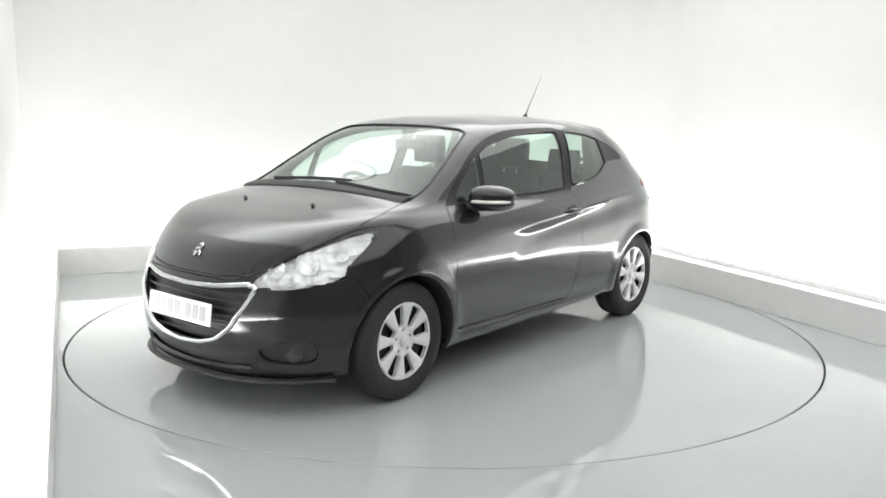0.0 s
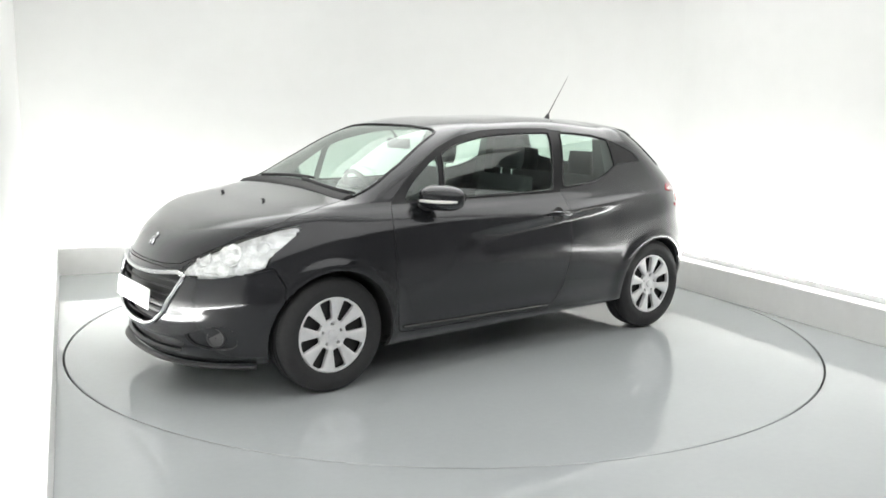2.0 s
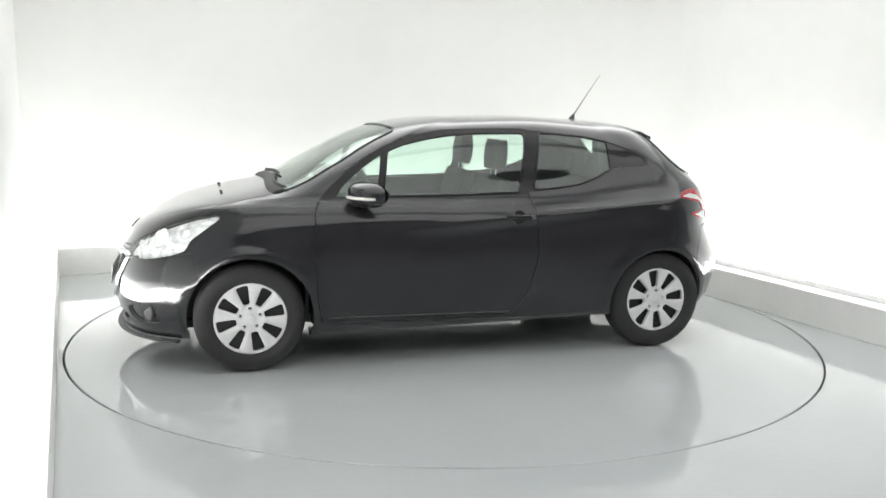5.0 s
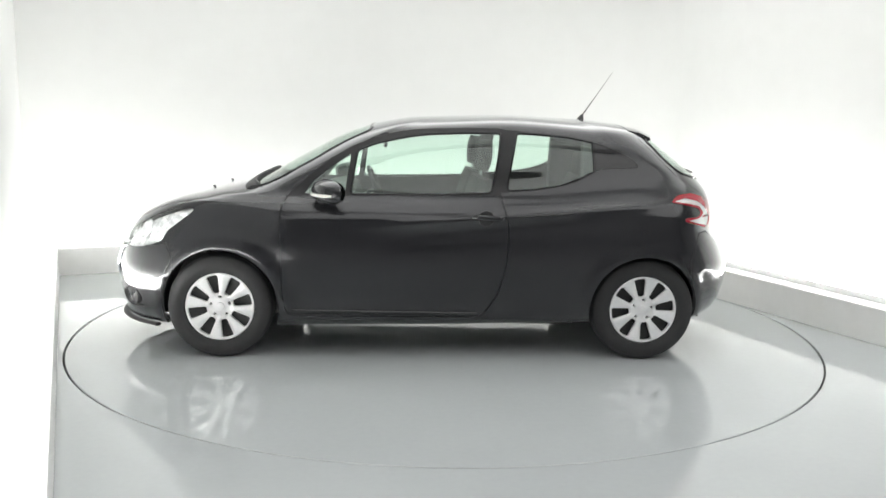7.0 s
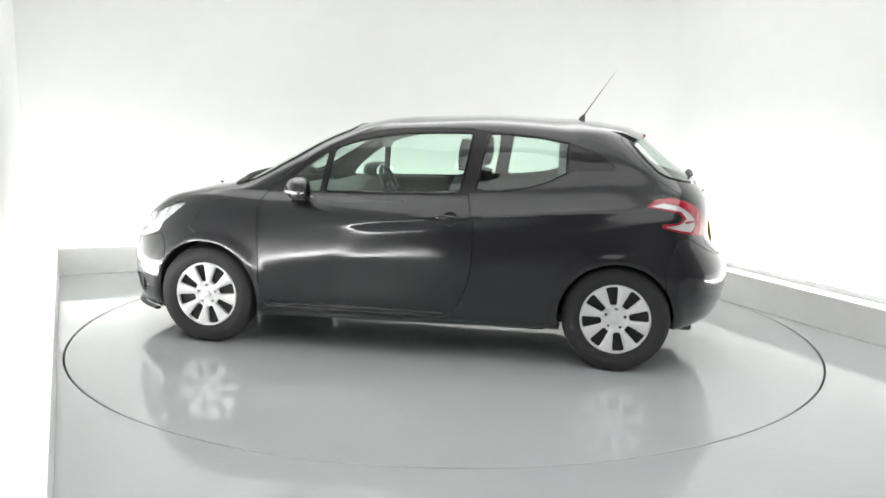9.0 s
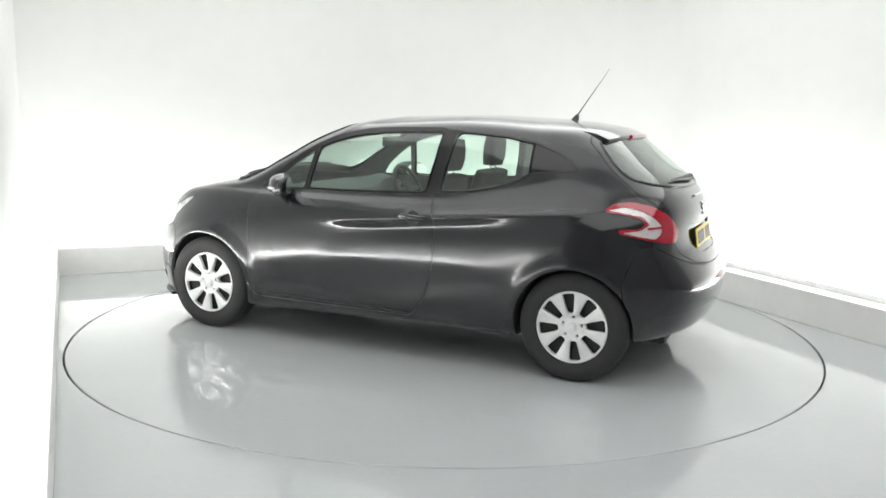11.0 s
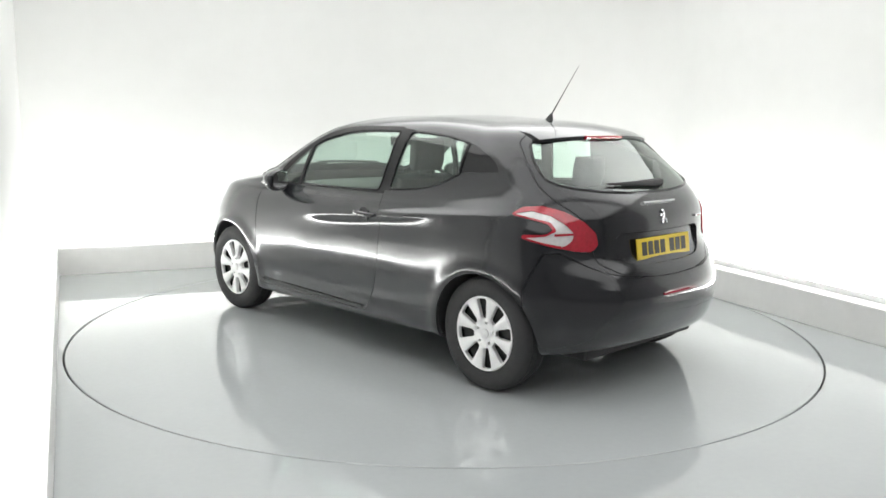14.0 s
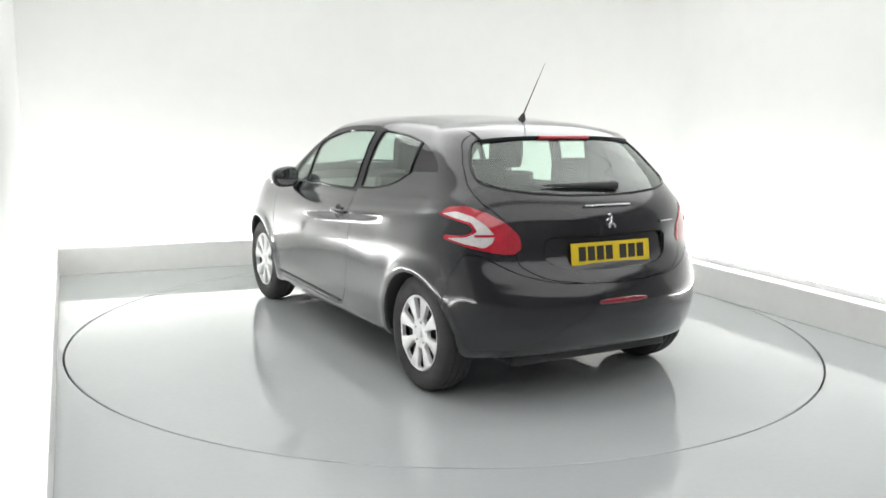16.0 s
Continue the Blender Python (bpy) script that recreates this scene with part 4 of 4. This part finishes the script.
def build_fittings():
    # plates
    a, b = nose(0.0, 0.55), nose(0.0, 0.44)
    n = Vector((0.98, 0, 0.12)).normalized()
    c = Vector((max(a[0].x, b[0].x) + 0.006, 0, 0.487))
    plate("front_number_plate", 0, c, n, M_WHITEPLATE, M_GREYINK, "white number plate with faint grey bars")
    n = Vector((-0.985, 0, 0.15)).normalized()
    plate("rear_number_plate", 0, Vector((-1.818, -0.004, 0.776)), n, M_YELLOW, M_INK, "yellow number plate with black bars")
    # emblems: a plain upright mark
    for back, z in ((False, 0.765), (True, 0.933)):
        q, n = nose(0.0, z, back)
        bm = bmesh.new()
        for pts in (((-0.012, -0.035), (0.004, -0.008), (0.012, 0.022)), ((0.012, 0.022), (0.0, 0.036), (-0.014, 0.030)), ((0.002, -0.004), (0.022, -0.016), (0.026, -0.034)),
                    ((0.006, 0.010), (-0.014, 0.012), (-0.024, 0.002)), ((0.0, -0.010), (-0.012, -0.018), (-0.024, -0.014))):
            tube(bm, [(x, y, 0.0) for x, y in pts], 0.0068, 6, False, 0.7)
        ob = part("emblem", bm, M_CHROME, TAILGATE_OB if back else CAR, "small chrome emblem")
        ob.matrix_basis = Matrix.Translation(q + n * 0.004) @ n.to_track_quat("Z", "Y").to_matrix().to_4x4()
    # boot handle strip
    bm = bmesh.new()
    pts = []
    for j in range(9):
        y = -0.15 + 0.30 * j / 8
        q, n = nose(y, 1.012, True)
        pts.append(q + n * 0.006)
    tube(bm, pts, 0.011, 8, False, 0.6)
    part("tailgate_handle_trim", bm, M_CHROME, TAILGATE_OB, "bright chrome strip")
    # rear fog lamp in the middle of the bumper
    pts = []
    for j in range(8):
        q, n = nose(-0.155 + 0.31 * j / 7, 0.548, True)
        pts.append(q + n * 0.001)
    bm = bmesh.new()
    tube(bm, pts, [0.008, 0.013, 0.015, 0.016, 0.016, 0.015, 0.013, 0.008], 8, False)
    part("rear_fog_lamp", bm, M_DARKRED, CAR, "slim red rear fog lamp")
    bm = bmesh.new()
    pts = [nose(-0.36 - 0.11 * j / 5, 0.915, True) for j in range(6)]
    tube(bm, [q + n * 0.002 for q, n in pts], 0.011, 6, False, 0.6)
    part("model_badge", bm, M_CHROME, TAILGATE_OB, "small chrome badge bar")
    # roof spoiler and brake light
    bm = bmesh.new()
    rows = []
    for j in range(25):
        y = -0.50 + 1.0 * j / 24
        e = 1 - (abs(y) / 0.50) ** 3
        x0, x1 = -1.20, -1.345 - 0.05 * e
        q, _ = top(x0, min(abs(y), 0.50))
        z0, z1 = q.z + 0.002, 1.335 + 0.02 * e
        rows.append([bm.verts.new(v) for v in ((x0, y, z0), ((x0 + x1) / 2, y, (z0 + z1) / 2 + 0.010), (x1, y, z1), (x1 - 0.002, y, z1 - 0.014), (x1 + 0.03, y, z1 - 0.028), (x0, y, z0 - 0.03))])
    for a, b in zip(rows, rows[1:]):
        for k in range(6):
            bm.faces.new((a[k], a[(k + 1) % 6], b[(k + 1) % 6], b[k]))
    bm.faces.new(rows[0]), bm.faces.new(rows[-1])
    bmesh.ops.recalc_face_normals(bm, faces=bm.faces)
    part("roof_spoiler", bm, M_PAINT, TAILGATE_OB, "gloss black roof spoiler")
    bm = bmesh.new()
    pts = [(-1.345 - 0.05 * (1 - (abs(y) / 0.50) ** 3) - 0.001, y, 1.335 + 0.02 * (1 - (abs(y) / 0.50) ** 3) - 0.008) for y in [-0.17 + 0.34 * j / 10 for j in range(11)]]
    tube(bm, pts, 0.0125, 8, False, 1.0)
    part("brake_light", bm, M_RED, TAILGATE_OB, "high red brake light")
    # aerial
    bm = bmesh.new()
    q, n = top(-1.0, 0.0)
    tube(bm, [q - Vector((0, 0, 0.004)), q + Vector((-0.004, 0, 0.010)), q + Vector((-0.014, 0, 0.035))], [0.026, 0.02, 0.008], 10)
    part("aerial_base", bm, M_PLASTIC, CAR)
    bm = bmesh.new()
    tube(bm, [q + Vector((-0.012, 0, 0.03)), q + Vector((-0.10, 0, 0.16)), q + Vector((-0.205, 0, 0.315))], [0.0042, 0.0026, 0.0011], 6)
    part("aerial", bm, M_PLASTIC, CAR, "thin black roof aerial leaning back")
    # washer jets
    for s in (1, -1):
        q, n = top(1.40, s * 0.28)
        bm = bmesh.new()
        tube(bm, [q - n * 0.002, q + n * 0.006, q + n * 0.010 + Vector((-0.01, 0, 0))], [0.016, 0.014, 0.006], 8)
        part("washer_jet", bm, M_PLASTIC, CAR, "small black washer jet")
    # scuttle and wipers
    bm = bmesh.new()
    rows = []
    for j in range(25):
        y = -0.66 + 1.32 * j / 24
        zc = spline([(0.0, 1.047), (0.3, 1.041), (0.52, 1.026), (0.68, 1.003)], abs(y))
        q, _ = nose(y, zc)
        rows.append([bm.verts.new(q + Vector(d)) for d in ((0.035, 0, -0.006), (0.015, 0, 0.010), (-0.03, 0, 0.02), (-0.03, 0, -0.03), (0.03, 0, -0.03))])
    for a, b in zip(rows, rows[1:]):
        for k in range(5):
            bm.faces.new((a[k], a[(k + 1) % 5], b[(k + 1) % 5], b[k]))
    bm.faces.new(rows[0]), bm.faces.new(rows[-1])
    bmesh.ops.recalc_face_normals(bm, faces=bm.faces)
    part("scuttle", bm, M_PLASTIC, CAR, "black plastic scuttle panel under the windscreen")
    for y0, y1, z1, x0 in ((-0.40, 0.22, 1.075, 0.0), (0.12, 0.66, 1.050, 0.0)):
        pts = []
        for j in range(10):
            y = y0 + (y1 - y0) * j / 9
            q, n = nose(y, 1.062 + (z1 - 1.062) * j / 9 - 0.03 * (abs(y) / 0.66) ** 2)
            pts.append(q + n * 0.014)
        bm = bmesh.new()
        tube(bm, pts, [0.011] + [0.010] * 8 + [0.005], 6)
        part("wiper", bm, M_PLASTIC, CAR, "black windscreen wiper")
    pts = []
    for j in range(10):
        y = -0.12 + 0.46 * j / 9
        q, n = nose(y, 1.098 + 0.008 * j / 9, True)
        pts.append(q + n * 0.012)
    bm = bmesh.new()
    tube(bm, pts, [0.024, 0.021, 0.019, 0.017, 0.015, 0.013, 0.011, 0.009, 0.007, 0.004], 8)
    part("rear_wiper", bm, M_PLASTIC, TAILGATE_OB, "black rear wiper")
    # handles, mirrors, sill strips
    for i, s in enumerate((1, -1)):
        door = DOORS[i]
        pts = []
        for j in range(11):
            x = -0.215 - 0.185 * j / 10
            q, n = surf(x, 0.862, s)
            k = math.sin(math.pi * j / 10)
            pts.append(q + n * (0.006 + 0.026 * k ** 0.6))
        bm = bmesh.new()
        tube(bm, pts, [0.008] + [0.013] * 9 + [0.008], 8, False, 1.2)
        part("door_handle", bm, M_PAINT, door, "gloss black door handle")
        bm = bmesh.new()
        q, n = surf(-0.30, 0.860, s)
        lathe(bm, [(0.001, -0.004), (0.036, 0.0015), (0.044, 0.003), (0.046, 0.0)], "z", 24)
        ob = part("handle_recess", bm, M_PLASTIC, door)
        ob.matrix_basis = Matrix.Translation(q) @ n.to_track_quat("Z", "X").to_matrix().to_4x4()
        pts = [surf(0.84 - 1.10 * j / 20, 0.300 - 0.012 * j / 20, s) for j in range(21)]
        bm = bmesh.new()
        tube(bm, [q + n * 0.003 for q, n in pts], 0.009, 6, False, 0.7)
        part("door_moulding", bm, M_GLOSSBLACK, door, "slim gloss black strip")
        # mirror
        mirror = new("door_mirror")
        mirror.parent = door
        tagged(mirror, "gloss black door mirror with a pale lamp strip")
        bm = bmesh.new()
        bmesh.ops.create_uvsphere(bm, u_segments=28, v_segments=18, radius=1.0)
        for v in bm.verts:
            x, y, z = v.co
            f = 1 if x > 0 else 0.35
            px = 0.105 * f * (abs(x) ** 0.9) * (1 if x > 0 else -1)
            py = 0.115 * (abs(y) ** 0.8) * (1 if y > 0 else -1)
            pz = 0.072 * (abs(z) ** 0.75) * (1 if z > 0 else -1)
            pz *= 1 - 0.12 * (py / 0.115) if pz > 0 else 1.0
            px -= 0.05 * (py / 0.115)
            v.co = Vector((0.60 + px, s * (0.875 + py), 1.005 + pz))
        if s < 0:
            bmesh.ops.reverse_faces(bm, faces=bm.faces[:])
        part("mirror_housing", bm, M_PAINT, mirror, "gloss black shell")
        bm = bmesh.new()
        pts = []
        for j in range(12):
            u = -0.55 + 1.50 * j / 11
            pts.append((0.60 + 0.105 * max(0.0, 1 - abs(u) ** 2.2) ** 0.45 - 0.05 * u + 0.002, s * (0.875 + 0.115 * u), 0.990))
        tube(bm, pts, [0.006] + [0.0105] * 10 + [0.007], 8, False, 0.9)
        part("indicator_strip", bm, M_AMBER, mirror, "pale clear indicator strip")
        bm = bmesh.new()
        bmesh.ops.create_circle(bm, cap_ends=True, segments=28, radius=1.0)
        for v in bm.verts:
            v.co = Vector((0.560 - 0.045 * v.co.x, s * (0.875 + 0.092 * v.co.x), 1.005 + 0.056 * v.co.y))
        part("mirror_glass", bm, M_MIRROR, mirror, "silvered mirror glass")
        bm = bmesh.new()
        tube(bm, [(0.68, s * 0.74, 0.955), (0.66, s * 0.79, 0.945), (0.64, s * 0.85, 0.950), (0.63, s * 0.88, 0.965)], [0.035, 0.03, 0.028, 0.03], 10, False, 0.6)
        part("mirror_arm", bm, M_PLASTIC, mirror, "black mirror arm")
        # moulded groove behind the handle
        pts = [surf(-0.48 - 0.34 * j / 12, 0.872 + 0.024 * j / 12, s) for j in range(13)]
        bm = bmesh.new()
        tube(bm, [q + n * 0.001 for q, n in pts], [0.003] + [0.008] * 11 + [0.003], 6, False, 0.8)
        part("side_groove", bm, M_GLOSSBLACK, CAR)
    # underside
    bm = bmesh.new()
    box(bm, -1.72, 1.80, -0.52, 0.52, 0.20, 0.26, 0.02)
    box(bm, -0.86, 0.86, -0.74, 0.74, 0.20, 0.262, 0.02)
    part("underbody", bm, M_PLASTIC, CAR, "dark underbody")
    bm = bmesh.new()
    tube(bm, [(-1.25, -0.35, 0.22), (-1.5, -0.38, 0.26), (-1.70, -0.38, 0.26)], [0.03, 0.06, 0.06], 14)
    part("exhaust", bm, M_STEEL, CAR, "dark steel exhaust silencer")
    bm = bmesh.new()
    tube(bm, [(-WHEEL_X, -0.66, 0.29), (-WHEEL_X, 0.66, 0.29)], 0.04, 10)
    part("rear_axle", bm, M_STEEL, CAR)


# ---------------------------------------------------------------- inside of the car
def cushion(bm, pts, half, thickness, round_=0.04):
    """A padded slab that follows a line of (x, z) points, half wide on either side."""
    n = 9
    rows = []
    for i, (x, z) in enumerate(pts):
        x0, z0 = pts[max(i - 1, 0)]
        x1, z1 = pts[min(i + 1, len(pts) - 1)]
        d = Vector((x1 - x0, 0, z1 - z0)).normalized()
        nrm = Vector((-d.z, 0, d.x))
        e = min(1.0, 0.55 + 0.45 * math.sin(math.pi * (i + 0.5) / len(pts)))
        ring = []
        for k in range(24):
            a = 2 * math.pi * k / 24
            c, s = math.cos(a), math.sin(a)
            y = half * (0.9 + 0.1 * e) * abs(c) ** 0.5 * (1 if c > 0 else -1)
            t = thickness * e * abs(s) ** 0.6 * (1 if s > 0 else -1)
            ring.append(bm.verts.new(Vector((x, y, z)) + nrm * t))
        rows.append(ring)
    for a, b in zip(rows, rows[1:]):
        for k in range(24):
            bm.faces.new((a[k], a[(k + 1) % 24], b[(k + 1) % 24], b[k]))
    bm.faces.new(rows[0]), bm.faces.new(rows[-1])
    bmesh.ops.recalc_face_normals(bm, faces=bm.faces)


def seat(y, x, wide, rear=False):
    root = new("rear_seat" if rear else "front_seat")
    root.parent = CAR
    root.matrix_basis = pose(x, y, 0)
    tagged(root, "dark grey fabric seat with a headrest")
    bm = bmesh.new()
    cushion(bm, [(0.50, 0.50), (0.40, 0.51), (0.2, 0.49), (0.0, 0.47)], wide, 0.075)
    part("seat_cushion", bm, M_FABRIC, root)
    bm = bmesh.new()
    top_z = 1.04 if rear else 1.07
    cushion(bm, [(0.0, 0.45), (-0.06, 0.6), (-0.12, 0.8), (-0.17, top_z - 0.06), (-0.185, top_z)], wide * 0.97, 0.07)
    part("backrest", bm, M_FABRIC, root)
    for hy in ((-wide * 0.5, wide * 0.5) if rear else (0.0,)):
        bm = bmesh.new()
        h0 = top_z + (0.0 if rear else 0.045)
        hh = 0.17 if rear else 0.19
        cushion(bm, [(-0.185, h0), (-0.195, h0 + hh * 0.3), (-0.20, h0 + hh * 0.7), (-0.205, h0 + hh)], 0.125, 0.055)
        bmesh.ops.translate(bm, vec=(0, hy, 0), verts=bm.verts[:])
        part("headrest", bm, M_FABRIC, root)
        if not rear:
            for d in (-0.05, 0.05):
                bm = bmesh.new()
                tube(bm, [(-0.182, hy + d, top_z - 0.02), (-0.19, hy + d, top_z + 0.07)], 0.006, 8)
                part("headrest_post", bm, M_CHROME, root)


def build_interior():
    seat(0.36, -0.12, 0.25)
    seat(-0.36, -0.12, 0.25)
    seat(0.0, -0.88, 0.62, True)
    # dashboard
    bm = bmesh.new()
    rows = []
    for j in range(17):
        y = -0.70 + 1.40 * j / 16
        hump = 0.055 * math.exp(-((y + 0.37) / 0.16) ** 4)
        pts = [(0.92, 0.96), (0.80, 0.965), (0.62, 0.955 + hump), (0.52, 0.93 + hump), (0.47, 0.86), (0.49, 0.72), (0.60, 0.60), (0.92, 0.60)]
        rows.append([bm.verts.new((x, y, z - 0.03 * (abs(y) / 0.7) ** 4)) for x, z in pts])
    for a, b in zip(rows, rows[1:]):
        for k in range(8):
            bm.faces.new((a[k], a[(k + 1) % 8], b[(k + 1) % 8], b[k]))
    bm.faces.new(rows[0]), bm.faces.new(rows[-1])
    bmesh.ops.recalc_face_normals(bm, faces=bm.faces)
    part("dashboard", bm, M_INNER, CAR, "dark grey soft dashboard")
    # steering wheel
    root = new("steering_wheel")
    root.parent = CAR
    root.matrix_basis = pose(0.37, -0.37, 0.905, 0, -66, 0)
    tagged(root, "black three-spoke steering wheel")
    bm = bmesh.new()
    tube(bm, [(0.178 * math.cos(2 * math.pi * k / 40), 0.178 * math.sin(2 * math.pi * k / 40), 0) for k in range(40)], 0.016, 10, True)
    part("wheel_rim", bm, M_PLASTIC, root)
    bm = bmesh.new()
    lathe(bm, [(0.001, 0.02), (0.05, 0.018), (0.068, 0.0), (0.06, -0.03), (0.001, -0.035)], "z", 28)
    part("hub", bm, M_PLASTIC, root)
    for a in (90, 270, 180):
        bm = bmesh.new()
        c, s = math.cos(radians(a)), math.sin(radians(a))
        tube(bm, [(0.05 * c, 0.05 * s, -0.005), (0.175 * c, 0.175 * s, 0)], 0.016, 8)
        part("spoke", bm, M_PLASTIC, root)
    bm = bmesh.new()
    tube(bm, [(0.40, -0.37, 0.89), (0.60, -0.37, 0.80)], 0.035, 12)
    part("steering_column", bm, M_PLASTIC, CAR)
    # inner mirror on its stalk
    bm = bmesh.new()
    box(bm, 0.30, 0.325, -0.12, 0.12, 1.235, 1.300, 0.011)
    tube(bm, [(0.32, 0, 1.29), (0.36, 0, 1.345), (0.38, 0, 1.36)], 0.009, 8)
    part("inner_mirror", bm, M_PLASTIC, CAR, "black inner rear-view mirror")
    # carpet, parcel shelf, gear lever
    bm = bmesh.new()
    box(bm, -1.65, 0.95, -0.70, 0.70, 0.262, 0.30, 0.01)
    part("carpet", bm, M_FABRIC, CAR, "dark carpet")
    for s in (1, -1):
        bm = bmesh.new()
        rows = []
        for x, z0, z1 in ((-0.90, 0.90, 1.325), (-0.98, 0.90, 1.31), (-1.10, 0.90, 1.28), (-1.25, 0.90, 1.24), (-1.38, 0.90, 1.20)):
            rows.append([bm.verts.new(v) for v in ((x, s * 0.735, z0), (x, s * 0.60, z0), (x, s * 0.55, z1), (x, s * 0.615, z1))])
        for a, b in zip(rows, rows[1:]):
            for k in range(4):
                bm.faces.new((a[k], a[(k + 1) % 4], b[(k + 1) % 4], b[k]))
        bm.faces.new(rows[0]), bm.faces.new(rows[-1])
        bmesh.ops.recalc_face_normals(bm, faces=bm.faces)
        part("pillar_trim", bm, M_INNER, CAR, "dark inner pillar trim")
    bm = bmesh.new()
    box(bm, -1.62, -1.12, -0.60, 0.60, 0.94, 0.965, 0.008)
    part("parcel_shelf", bm, M_FABRIC, CAR, "dark parcel shelf")
    bm = bmesh.new()
    box(bm, -0.1, 0.60, -0.12, 0.12, 0.30, 0.52, 0.03)
    part("centre_console", bm, M_INNER, CAR)
    bm = bmesh.new()
    tube(bm, [(0.30, 0, 0.50), (0.27, 0, 0.64), (0.265, 0, 0.70)], [0.012, 0.012, 0.028], 10)
    part("gear_lever", bm, M_PLASTIC, CAR)
    # bulkhead that closes the engine bay
    bm = bmesh.new()
    box(bm, 0.93, 0.95, -0.72, 0.72, 0.26, 0.955)
    part("bulkhead", bm, M_PLASTIC, CAR)
    bm = bmesh.new()
    box(bm, 1.84, 1.855, -0.42, 0.42, 0.22, 0.62)
    part("radiator", bm, M_PLASTIC, CAR)


build_floor()
TABLE = build_turntable()
build_room()
build_lights()
build_wheels()
build_fittings()
build_interior()
BODY.free()


def motions():
    rows_car, rows_table = [], []
    for t, a in TURN:
        turn = pose(0, 0, 0, 0, 0, a)
        rows_car.append((t, Matrix.Translation(turn @ CAR_OFFSET) @ turn))
        rows_table.append((t, turn))
    walk(CAR, rows_car)
    walk(TABLE, rows_table)


motions()
